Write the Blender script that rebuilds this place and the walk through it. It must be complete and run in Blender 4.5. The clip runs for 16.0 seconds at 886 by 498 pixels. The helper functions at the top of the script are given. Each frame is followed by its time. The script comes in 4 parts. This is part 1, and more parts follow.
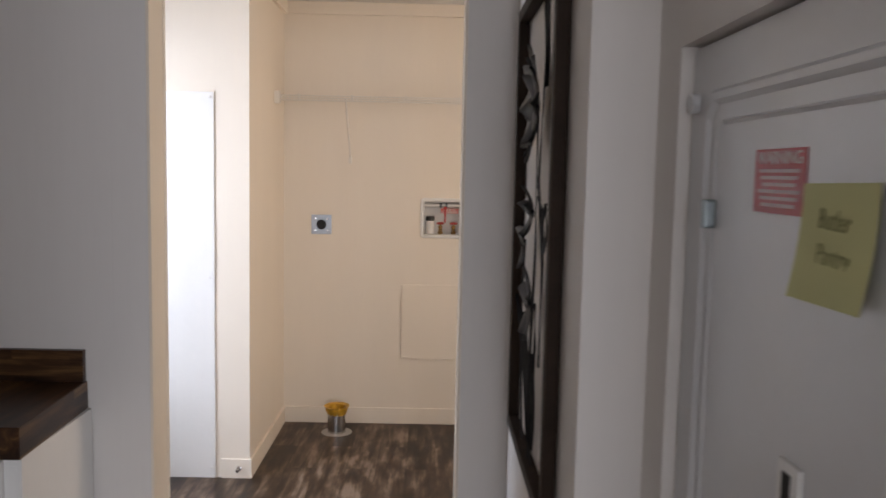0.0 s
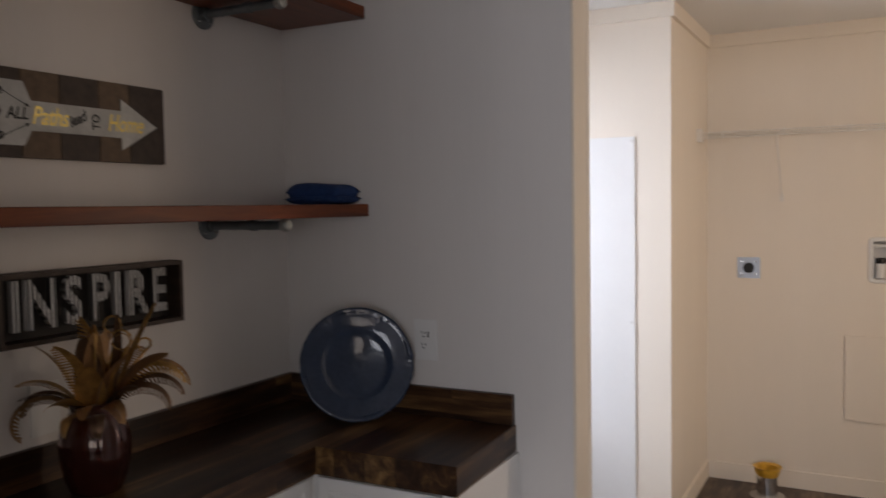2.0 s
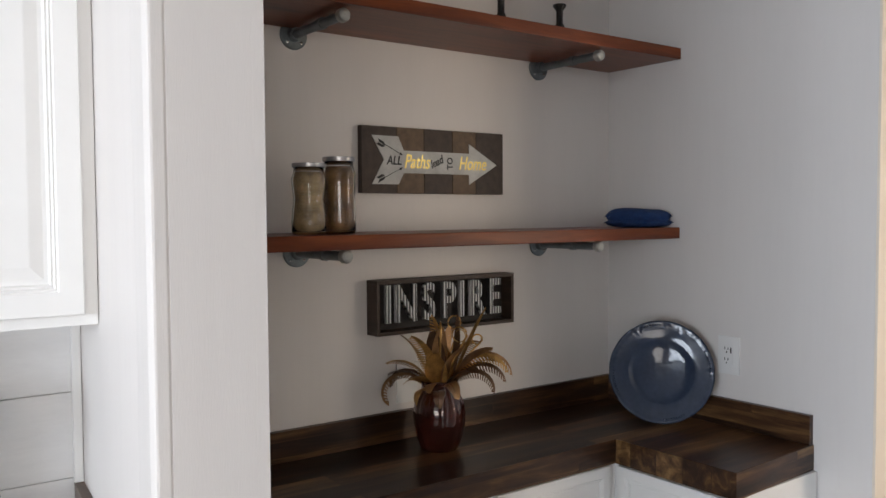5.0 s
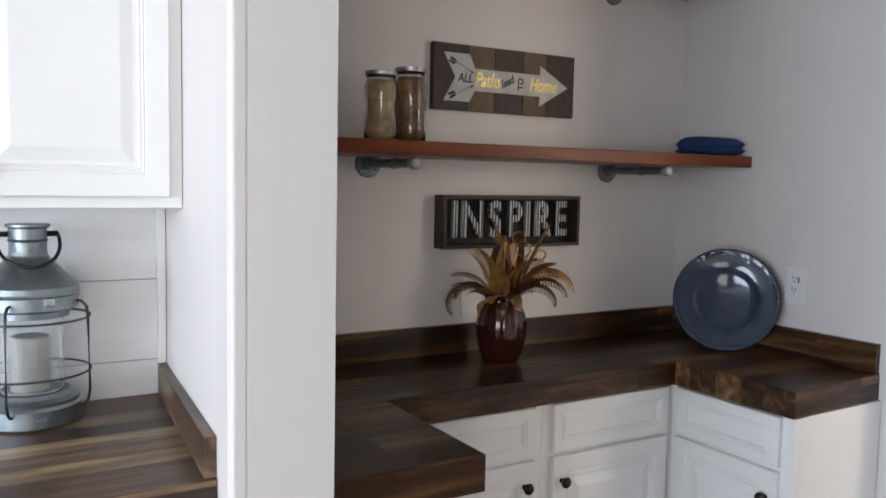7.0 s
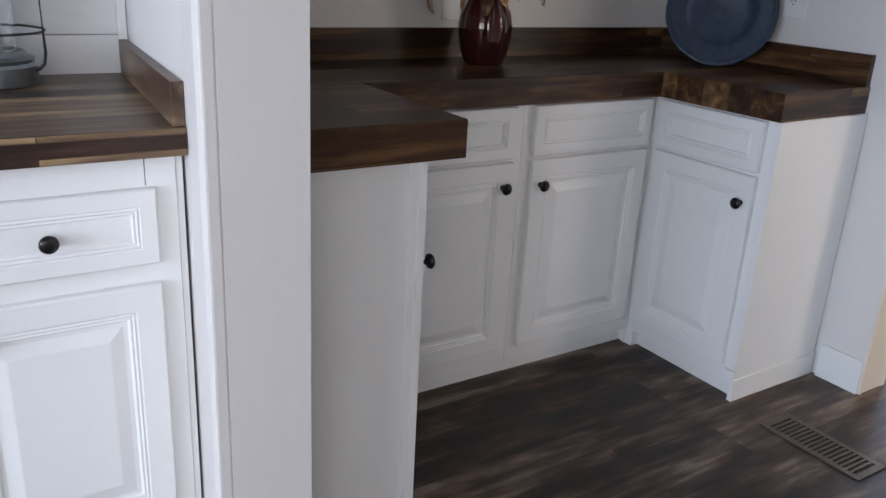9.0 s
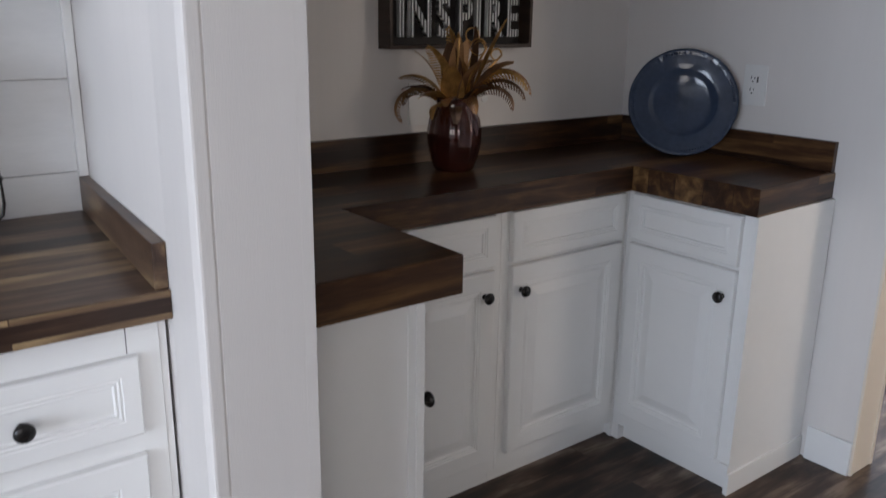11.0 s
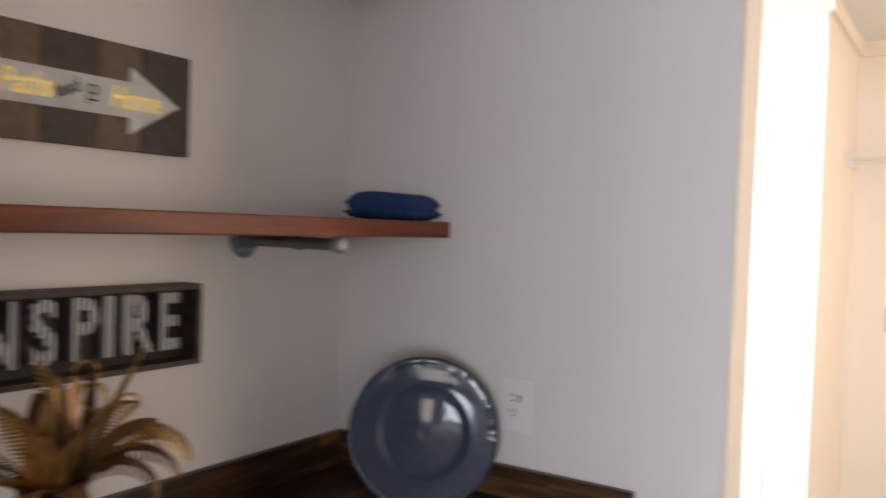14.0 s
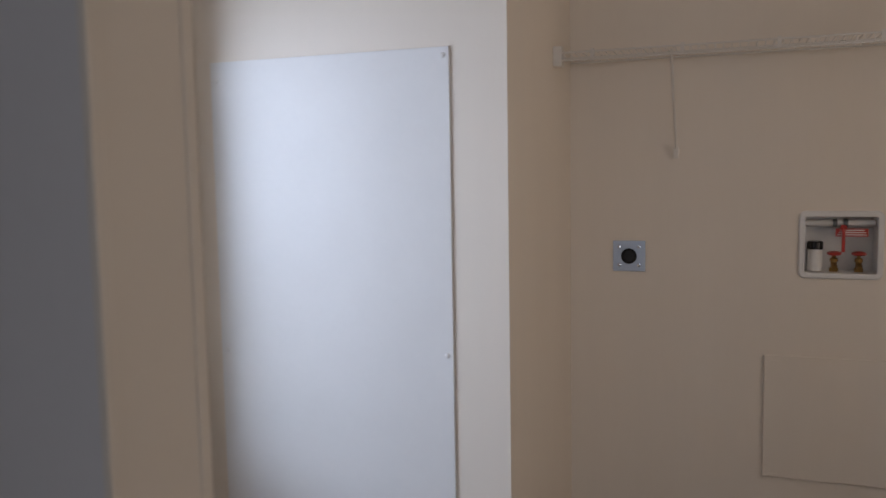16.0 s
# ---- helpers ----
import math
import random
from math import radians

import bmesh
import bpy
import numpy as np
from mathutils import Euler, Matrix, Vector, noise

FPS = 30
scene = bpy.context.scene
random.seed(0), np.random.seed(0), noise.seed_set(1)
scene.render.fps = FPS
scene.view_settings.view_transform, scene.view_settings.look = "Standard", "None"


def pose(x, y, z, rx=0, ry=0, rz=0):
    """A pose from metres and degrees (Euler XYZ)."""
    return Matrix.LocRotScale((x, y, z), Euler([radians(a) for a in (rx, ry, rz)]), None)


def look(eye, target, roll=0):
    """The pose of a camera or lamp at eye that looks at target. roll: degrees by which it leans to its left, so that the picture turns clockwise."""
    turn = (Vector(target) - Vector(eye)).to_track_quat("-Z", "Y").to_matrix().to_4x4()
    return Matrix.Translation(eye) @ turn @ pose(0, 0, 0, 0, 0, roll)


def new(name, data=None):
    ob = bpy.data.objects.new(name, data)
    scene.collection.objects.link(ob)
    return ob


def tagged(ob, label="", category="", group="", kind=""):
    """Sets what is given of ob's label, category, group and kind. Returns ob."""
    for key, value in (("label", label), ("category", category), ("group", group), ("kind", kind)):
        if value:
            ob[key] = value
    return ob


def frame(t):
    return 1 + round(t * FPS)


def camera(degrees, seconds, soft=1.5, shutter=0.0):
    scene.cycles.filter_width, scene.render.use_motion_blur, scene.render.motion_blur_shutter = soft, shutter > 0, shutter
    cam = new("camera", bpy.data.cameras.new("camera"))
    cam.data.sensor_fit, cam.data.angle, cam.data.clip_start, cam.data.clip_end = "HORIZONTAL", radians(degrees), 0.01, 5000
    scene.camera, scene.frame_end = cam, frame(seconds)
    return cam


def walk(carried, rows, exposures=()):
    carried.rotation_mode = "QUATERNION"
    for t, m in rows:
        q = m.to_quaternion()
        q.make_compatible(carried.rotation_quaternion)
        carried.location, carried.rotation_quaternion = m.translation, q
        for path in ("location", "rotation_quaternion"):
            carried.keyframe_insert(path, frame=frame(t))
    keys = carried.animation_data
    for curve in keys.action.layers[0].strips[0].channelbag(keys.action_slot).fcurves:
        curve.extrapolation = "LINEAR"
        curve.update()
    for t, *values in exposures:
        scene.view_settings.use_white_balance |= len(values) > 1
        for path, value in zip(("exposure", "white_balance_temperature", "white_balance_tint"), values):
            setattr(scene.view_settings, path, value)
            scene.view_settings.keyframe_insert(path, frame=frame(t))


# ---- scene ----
cam = camera(56.8, 16.0, 1.5, 0.4)

PATH = [
    (0, (1.764, -2.239, 1.512), (1.791, -0.248, 1.323), 1.2),
    (0.5, (1.7, -2.159, 1.515), (1.58, -0.173, 1.308), -0.3),
    (1, (1.703, -2.146, 1.529), (1.226, -0.209, 1.38), -0.8),
    (1.5, (1.739, -2.152, 1.534), (1.018, -0.291, 1.407), -1.3),
    (2, (1.732, -2.159, 1.545), (0.796, -0.395, 1.442), -0.9),
    (2.5, (1.757, -2.188, 1.575), (0.631, -0.535, 1.54), -1.1),
    (3, (1.789, -2.21, 1.569), (0.483, -0.695, 1.522), -1.7),
    (3.2, (1.829, -2.206, 1.579), (0.412, -0.797, 1.506), -2.2),
    (5.3, (2.16, -2.325, 1.608), (0.533, -1.167, 1.503), 0.1),
    (5.5, (2.19, -2.324, 1.604), (0.553, -1.182, 1.477), 0.6),
    (6, (2.213, -2.337, 1.574), (0.559, -1.222, 1.436), 1.0),
    (6.5, (2.206, -2.343, 1.516), (0.548, -1.237, 1.34), 1.9),
    (7, (2.181, -2.339, 1.462), (0.476, -1.309, 1.29), 1.2),
    (7.5, (2.165, -2.33, 1.375), (0.491, -1.277, 1.075), 1.9),
    (8, (2.164, -2.329, 1.305), (0.499, -1.29, 0.919), 2.6),
    (8.5, (2.177, -2.328, 1.228), (0.573, -1.281, 0.654), 2.7),
    (8.7, (2.168, -2.327, 1.207), (0.597, -1.29, 0.533), 3.2),
    (11, (1.993, -2.351, 1.338), (0.469, -1.177, 0.79), 0.8),
    (11.5, (1.914, -2.371, 1.397), (0.401, -1.126, 0.996), 0.7),
    (12, (1.803, -2.377, 1.431), (0.36, -1.048, 1.042), 2.7),
    (12.5, (1.698, -2.287, 1.484), (0.196, -0.994, 1.217), 3.1),
    (13, (1.613, -2.118, 1.579), (0.070, -0.868, 1.344), 2.0),
    (13.2, (1.578, -2.04, 1.537), (0.046, -0.765, 1.379), 1.7),
    (13.5, (1.529, -1.906, 1.566), (0.107, -0.504, 1.454), 2.3),
    (14, (1.396, -1.667, 1.549), (0.303, 0.007, 1.491), 2.0),
    (14.5, (1.426, -1.374, 1.52), (0.611, 0.45, 1.42), 2.9),
    (15, (1.501, -1.12, 1.508), (0.716, 0.707, 1.295), 2.9),
    (15.3, (1.503, -0.918, 1.489), (0.828, 0.946, 1.225), 3.2),
    (15.5, (1.502, -0.79, 1.484), (0.801, 1.074, 1.296), 2.3),
    (16, (1.485, -0.533, 1.512), (0.814, 1.342, 1.324), -1.0),
]
EXPO = [
    (0, -1.45, 6950, 18), (1.5, -1.72, 7050, 18), (2.5, -1.78, 7000, 20), (3.2, -1.5, 6750, 18), (5.3, -0.48, 6500, 12), (7, -0.45, 6250, 12), (8.5, -0.67, 5950, 14), (11, -1.02, 6150, 14), (12.5, -1.02, 6400, 14),
    (13.2, -1.10, 7000, 18), (13.6, -0.68, 7000, 18), (14, -0.40, 6850, 18), (14.5, -0.48, 6700, 16), (15, -1.10, 6550, 14), (15.5, -2.0, 6450, 16), (16, -2.60, 6450, 18),
]
walk(cam, [(t, look(eye, target, roll)) for t, eye, target, roll in PATH], EXPO)

# ---- world, sun, lights ----
world = bpy.data.worlds.new("world")
scene.world = world
world.use_nodes = True
_wt = world.node_tree
_sky = _wt.nodes.new("ShaderNodeTexSky")
_sky.sky_type = "NISHITA"
_sky.sun_disc = False
_sky.sun_elevation = radians(41)
_sky.sun_rotation = radians(8)
_wt.links.new(_sky.outputs[0], _wt.nodes["Background"].inputs[0])
_wt.nodes["Background"].inputs[1].default_value = 0.13


def lamp(name, kind, m, energy, color=(1, 1, 1), **kw):
    d = bpy.data.lights.new(name, kind)
    d.energy, d.color = energy, color
    for k, v in kw.items():
        if k == "size":
            d.size = v
        elif k == "size_y":
            d.shape, d.size_y = "RECTANGLE", v
        elif k == "angle":
            d.angle = v
    ob = new(name, d)
    ob.matrix_world = m
    return ob


SUN_DIR = Vector((0.1, 0.75, 0.65))
lamp("sun", "SUN", look(SUN_DIR * 20, (0, 0, 0)), 3.0, (1, 0.95, 0.88), angle=radians(0.6))
# daylight through the big windows behind and beside the walker, and the laundry window
lamp("window_light_south", "AREA", look((2.9, -6.7, 1.5), (1.8, 0, 1.2)), 385, (0.79, 0.89, 1.0), size=3.4, size_y=1.5)
lamp("window_light_east", "AREA", look((5.7, -4.4, 1.5), (0, -0.8, 1.2)), 100, (1.0, 0.95, 0.88), size=2.8, size_y=1.4)
lamp("window_light_laundry", "AREA", look((-0.75, 0.70, 1.60), (1.2, 1.15, 0.6)), 208, (0.68, 0.82, 1.0), size=1.0, size_y=1.2)
# added warm fill for the laundry's back wall and jamb, no source seen there
lamp("warm_fill_laundry", "AREA", look((3.3, 1.2, 1.6), (0.9, 1.5, 1.2)), 51, (1.0, 0.85, 0.66), size=0.8, size_y=1.2)

# ---- materials ----
MATS = {}


def mat(name, color, rough=0.5, metal=0.0, var=0.0, scale=6.0, bump=0.0, bscale=60.0, spec=0.5, trans=0.0, ior=1.45, coat=0.0, emit=0.0, stretch=(1, 1, 1)):
    if name in MATS:
        return MATS[name]
    m = bpy.data.materials.new(name)
    m.use_nodes = True
    nt = m.node_tree
    b = nt.nodes["Principled BSDF"]
    b.inputs["Base Color"].default_value = (*color, 1)
    b.inputs["Roughness"].default_value = rough
    b.inputs["Metallic"].default_value = metal
    b.inputs["Specular IOR Level"].default_value = spec
    b.inputs["Transmission Weight"].default_value = trans
    b.inputs["IOR"].default_value = ior
    b.inputs["Coat Weight"].default_value = coat
    if emit:
        b.inputs["Emission Color"].default_value = (*color, 1)
        b.inputs["Emission Strength"].default_value = emit
    tc = nt.nodes.new("ShaderNodeTexCoord")
    mp = nt.nodes.new("ShaderNodeMapping")
    mp.inputs["Scale"].default_value = stretch
    nt.links.new(tc.outputs["Object"], mp.inputs["Vector"])
    if var:
        n1, n2, mx, cr = (nt.nodes.new("ShaderNodeTexNoise"), nt.nodes.new("ShaderNodeTexNoise"), nt.nodes.new("ShaderNodeMath"), nt.nodes.new("ShaderNodeValToRGB"))
        n1.inputs["Scale"].default_value, n2.inputs["Scale"].default_value = scale, scale * 9
        n1.inputs["Detail"].default_value = 6
        mx.operation = "MULTIPLY_ADD"
        nt.links.new(mp.outputs[0], n1.inputs["Vector"])
        nt.links.new(mp.outputs[0], n2.inputs["Vector"])
        nt.links.new(n2.outputs[0], mx.inputs[0])
        mx.inputs[1].default_value = 0.35
        nt.links.new(n1.outputs[0], mx.inputs[2])
        cr.color_ramp.elements[0].position, cr.color_ramp.elements[1].position = 0.4, 0.95
        cr.color_ramp.elements[0].color = (*[c * (1 - var) for c in color], 1)
        cr.color_ramp.elements[1].color = (*[min(1, c * (1 + var)) for c in color], 1)
        nt.links.new(mx.outputs[0], cr.inputs[0])
        nt.links.new(cr.outputs[0], b.inputs["Base Color"])
    if bump:
        nb, bp = nt.nodes.new("ShaderNodeTexNoise"), nt.nodes.new("ShaderNodeBump")
        nb.inputs["Scale"].default_value = bscale
        nb.inputs["Detail"].default_value = 5
        bp.inputs["Strength"].default_value, bp.inputs["Distance"].default_value = bump, 0.003
        nt.links.new(mp.outputs[0], nb.inputs["Vector"])
        nt.links.new(nb.outputs[0], bp.inputs["Height"])
        nt.links.new(bp.outputs[0], b.inputs["Normal"])
    MATS[name] = m
    return m


def plank_mat(name, cols, along, plank=(0.10, 0.6), rough=0.4, grain=1.0, mottled=0.0, bump=0.15, origin=(0, 0, 0), tone=0.45, spec=0.5):
    """Printed planks. along: the world axis of the grain, X or Y; Brick texture cells give each board its tone."""
    m = bpy.data.materials.new(name)
    m.use_nodes = True
    nt = m.node_tree
    N, L = nt.nodes.new, nt.links.new
    b = nt.nodes["Principled BSDF"]
    tc, mp = N("ShaderNodeTexCoord"), N("ShaderNodeMapping")
    L(tc.outputs["Object"], mp.inputs["Vector"])
    mp.inputs["Location"].default_value = origin
    if along in ("XZ", "YZ"):
        sp, cb = N("ShaderNodeSeparateXYZ"), N("ShaderNodeCombineXYZ")
        L(tc.outputs["Object"], sp.inputs[0])
        for i, a in enumerate((along[0], "Z", "Y" if along == "XZ" else "X")):
            L(sp.outputs[a], cb.inputs[i])
        L(cb.outputs[0], mp.inputs["Vector"])
    if along == "Y":
        mp.inputs["Rotation"].default_value = (0, 0, radians(90))
    if along == "Z":
        mp.inputs["Rotation"].default_value = (0, radians(90), 0)
    br = N("ShaderNodeTexBrick")
    br.offset, br.offset_frequency = 0.37, 2
    br.inputs["Scale"].default_value = 1.0
    br.inputs["Brick Width"].default_value, br.inputs["Row Height"].default_value = plank[1], plank[0]
    br.inputs["Mortar Size"].default_value = 0.0012
    br.inputs["Mortar Smooth"].default_value = 0.3
    br.inputs["Color1"].default_value, br.inputs["Color2"].default_value, br.inputs["Mortar"].default_value = (0, 0, 0, 1), (1, 1, 1, 1), (0.2, 0.2, 0.2, 1)
    L(mp.outputs[0], br.inputs["Vector"])
    m2 = N("ShaderNodeMapping")
    m2.inputs["Scale"].default_value = (1.6, 16, 16)
    L(mp.outputs[0], m2.inputs["Vector"])
    sh = N("ShaderNodeVectorMath")
    sh.operation = "MULTIPLY_ADD"
    sh.inputs[1].default_value = (7, 5, 3)
    L(br.outputs["Color"], sh.inputs[0])
    L(m2.outputs[0], sh.inputs[2])
    ng = N("ShaderNodeTexNoise")
    ng.inputs["Scale"].default_value, ng.inputs["Detail"].default_value, ng.inputs["Roughness"].default_value = 1.6, 8, 0.65
    ng.inputs["Distortion"].default_value = 0.5
    L(sh.outputs[0], ng.inputs["Vector"])
    nm = N("ShaderNodeTexNoise")
    nm.inputs["Scale"].default_value, nm.inputs["Detail"].default_value = 9, 7
    m3 = N("ShaderNodeMapping")
    m3.inputs["Scale"].default_value = (0.5, 1.4, 1.4)
    L(mp.outputs[0], m3.inputs["Vector"])
    L(m3.outputs[0], nm.inputs["Vector"])
    a1 = N("ShaderNodeMath")
    a1.operation = "MULTIPLY_ADD"
    L(br.outputs["Color"], a1.inputs[0])
    a1.inputs[1].default_value = tone
    a2 = N("ShaderNodeMath")
    a2.operation = "MULTIPLY_ADD"
    L(ng.outputs[0], a2.inputs[0])
    a2.inputs[1].default_value = grain
    a3 = N("ShaderNodeMath")
    a3.operation = "MULTIPLY_ADD"
    L(nm.outputs[0], a3.inputs[0])
    a3.inputs[1].default_value = mottled
    a3.inputs[2].default_value = -0.5 * mottled + 0.49 - 0.5 * tone - 0.5 * grain
    L(a3.outputs[0], a2.inputs[2])
    L(a2.outputs[0], a1.inputs[2])
    cr = N("ShaderNodeValToRGB")
    el = cr.color_ramp.elements
    while len(el) < len(cols):
        el.new(0.5)
    for i, c in enumerate(cols):
        el[i].position = 0.1 + 0.8 * i / (len(cols) - 1)
        el[i].color = (*c, 1)
    L(a1.outputs[0], cr.inputs[0])
    L(cr.outputs[0], b.inputs["Base Color"])
    b.inputs["Roughness"].default_value = rough
    b.inputs["Specular IOR Level"].default_value = spec
    bp = N("ShaderNodeBump")
    bp.inputs["Strength"].default_value, bp.inputs["Distance"].default_value = bump, 0.002
    L(ng.outputs[0], bp.inputs["Height"])
    L(bp.outputs[0], b.inputs["Normal"])
    MATS[name] = m
    return m


WALL = mat("wall_paint", (0.70, 0.658, 0.622), 0.55, var=0.025, scale=2, stretch=(4, 4, 0.3), bump=0.12, bscale=180)
# wall paint again, with the laundry's warm light put into its colour
WALL_L = mat("laundry_warm_lit_paint", (0.78, 0.70, 0.60), 0.5, var=0.018, scale=2, stretch=(3, 3, 0.4), bump=0.12, bscale=180)
TRIM = mat("white_trim", (0.78, 0.77, 0.75), 0.35, var=0.02, scale=3)
CEIL = mat("ceiling_paint", (0.75, 0.74, 0.72), 0.8, bump=0.3, bscale=120)
CAB = mat("cabinet_white", (0.80, 0.785, 0.76), 0.32, var=0.02, scale=3, bump=0.03, bscale=90)
BLACK = mat("dark_knob", (0.018, 0.016, 0.015), 0.25, metal=0.4)
CREV = mat("dark_gap", (0.03, 0.028, 0.026), 0.9)
WOODS = [(0.011, 0.0050, 0.0026), (0.026, 0.0112, 0.0058), (0.058, 0.026, 0.0115), (0.13, 0.068, 0.027), (0.25, 0.145, 0.058)]
WOODS_LIGHT = [(0.020, 0.010, 0.007), (0.045, 0.024, 0.015), (0.090, 0.052, 0.032), (0.18, 0.115, 0.062), (0.36, 0.25, 0.13)]
CT_Y = plank_mat("counter_wood_y", WOODS, "Y", (0.095, 0.8), 0.32, 1.5, 0.5, tone=0.5, spec=0.3)
CT_X = plank_mat("counter_wood_x", WOODS, "X", (0.095, 0.8), 0.32, 1.5, 0.5, tone=0.5, spec=0.3)
EDGE_Y = plank_mat("edge_wood_y", WOODS, "YZ", (0.043, 1.3), 0.34, 1.5, 0.7, tone=0.34, spec=0.35, origin=(0.1, 0.015, 0))
EDGE_X = plank_mat("edge_wood_x", WOODS, "XZ", (0.045, 1.3), 0.34, 1.5, 0.7, tone=0.32, spec=0.35, origin=(0.2, 0.015, 0))
CT_KY = plank_mat("kitchen_counter_wood_y", WOODS_LIGHT, "Y", (0.075, 0.9), 0.35, 1.2, 0.5, tone=0.62, spec=0.35)
EDGE_K = plank_mat("kitchen_edge_wood", WOODS_LIGHT, "YZ", (0.027, 3.3), 0.35, 1.3, 0.6, tone=0.75, spec=0.35, origin=(0.3, 0.0, 0))
SPLASH_K = plank_mat("kitchen_splash_wood", WOODS_LIGHT, "XZ", (0.09, 1.3), 0.35, 1.3, 0.9, tone=0.5, spec=0.35)
SHELF = plank_mat("cherry_shelf", [(0.075, 0.016, 0.005), (0.19, 0.043, 0.011), (0.33, 0.088, 0.022)], "Y", (0.35, 3), 0.36, 1.3, 0.4, spec=0.3)
FLOOR = plank_mat("vinyl_floor", [(0.009, 0.005, 0.0035), (0.020, 0.011, 0.007), (0.048, 0.027, 0.017), (0.105, 0.068, 0.046), (0.21, 0.155, 0.115)], "Y", (0.15, 0.9), 0.38, 1.5, 1.6, 0.1, tone=0.35, spec=0.35)
GALV = mat("galvanised_steel", (0.23, 0.26, 0.27), 0.38, metal=0.95, var=0.3, scale=14, bump=0.1)
PIPE = mat("pipe_steel", (0.16, 0.18, 0.19), 0.45, metal=0.75, var=0.25, scale=20, bump=0.1)
CHROME = mat("chrome", (0.6, 0.6, 0.6), 0.15, metal=1.0)
GLASS = mat("clear_glass", (0.95, 0.97, 0.96), 0.02, trans=1.0, ior=1.45)
DARKWOOD = mat("stained_wood", (0.045, 0.028, 0.020), 0.55, var=0.45, scale=5, bump=0.3, bscale=30, stretch=(8, 1, 8))
MIDWOOD = mat("brown_wood", (0.12, 0.075, 0.042), 0.55, var=0.35, scale=5, bump=0.3, bscale=30, stretch=(8, 1, 8))
PLASTIC = mat("white_plastic", (0.74, 0.725, 0.70), 0.3)


# ---- mesh helpers ----
def box(bm, x0, x1, y0, y1, z0, z1, bevel=0.0):
    r = bmesh.ops.create_cube(bm, size=1)
    vs = r["verts"]
    bmesh.ops.transform(bm, verts=vs, matrix=Matrix.Translation(((x0 + x1) / 2, (y0 + y1) / 2, (z0 + z1) / 2)) @ Matrix.Diagonal((abs(x1 - x0), abs(y1 - y0), abs(z1 - z0), 1)))
    if bevel:
        es = list({e for v in vs for e in v.link_edges})
        bmesh.ops.bevel(bm, geom=es, offset=bevel, segments=2, affect="EDGES", profile=0.6)
    return bm


def B(*a, bevel=0.0):
    return box(bmesh.new(), *a, bevel=bevel)


def rod(bm, a, b, r, seg=12, r2=None):
    a, b = Vector(a), Vector(b)
    d = b - a
    m = Matrix.Translation((a + b) / 2) @ d.to_track_quat("Z", "Y").to_matrix().to_4x4()
    bmesh.ops.create_cone(bm, cap_ends=True, segments=seg, radius1=r, radius2=r if r2 is None else r2, depth=d.length, matrix=m)
    return bm


def tube(bm, pts, r, seg=8, closed=False):
    pts = [Vector(p) for p in pts]
    n = len(pts)
    rings = []
    for i, p in enumerate(pts):
        if closed:
            d = pts[(i + 1) % n] - pts[i - 1]
        else:
            d = pts[min(i + 1, n - 1)] - pts[max(i - 1, 0)]
        q = d.to_track_quat("Z", "Y").to_matrix()
        rr = r(i / max(1, n - 1)) if callable(r) else r
        rings.append([bm.verts.new(p + q @ Vector((rr * math.cos(2 * math.pi * k / seg), rr * math.sin(2 * math.pi * k / seg), 0))) for k in range(seg)])
    for i in range(n if closed else n - 1):
        a, b = rings[i], rings[(i + 1) % n]
        if closed and i == n - 1:
            off = min(range(seg), key=lambda o: (a[0].co - b[o].co).length)
            b = b[off:] + b[:off]
        for k in range(seg):
            bm.faces.new((a[k], a[(k + 1) % seg], b[(k + 1) % seg], b[k]))
    if not closed:
        bm.faces.new(rings[0][::-1])
        bm.faces.new(rings[-1])
    return bm


def lathe(bm, prof, seg=40, wave=None, m=Matrix()):
    """prof: (radius, height) pairs; wave(angle, i) scales the radius."""
    rings = []
    for i, (r, z) in enumerate(prof):
        if r < 1e-5:
            rings.append([bm.verts.new(m @ Vector((0, 0, z)))])
        else:
            rings.append([bm.verts.new(m @ Vector((r * (wave(2 * math.pi * k / seg, i) if wave else 1) * math.cos(2 * math.pi * k / seg), r * (wave(2 * math.pi * k / seg, i) if wave else 1) * math.sin(2 * math.pi * k / seg), z))) for k in range(seg)])
    for a, b in zip(rings, rings[1:]):
        for k in range(seg):
            k2 = (k + 1) % seg
            if len(a) == 1 and len(b) == 1:
                continue
            if len(a) == 1:
                bm.faces.new((a[0], b[k2], b[k]))
            elif len(b) == 1:
                bm.faces.new((a[k], a[k2], b[0]))
            else:
                bm.faces.new((a[k], a[k2], b[k2], b[k]))
    return bm


def prism(bm, outline, y0, y1):
    """Extrudes an outline of (x, z) along y."""
    a = [bm.verts.new((x, y0, z)) for x, z in outline]
    b = [bm.verts.new((x, y1, z)) for x, z in outline]
    n = len(a)
    bm.faces.new(a)
    bm.faces.new(b[::-1])
    for i in range(n):
        bm.faces.new((a[i], b[i], b[(i + 1) % n], a[(i + 1) % n]))
    bmesh.ops.recalc_face_normals(bm, faces=bm.faces)
    return bm


def mesh(name, bm, material, smooth=False):
    me = bpy.data.meshes.new(name)
    bmesh.ops.recalc_face_normals(bm, faces=bm.faces)
    bm.to_mesh(me)
    bm.free()
    me.materials.append(material)
    if smooth:
        for p in me.polygons:
            p.use_smooth = True
    return me


def part(name, bm, material, parent, label="", smooth=False, at=(0, 0, 0)):
    ob = new(name, mesh(name, bm, material, smooth))
    ob.parent = parent
    ob.location = at
    return tagged(ob, label)


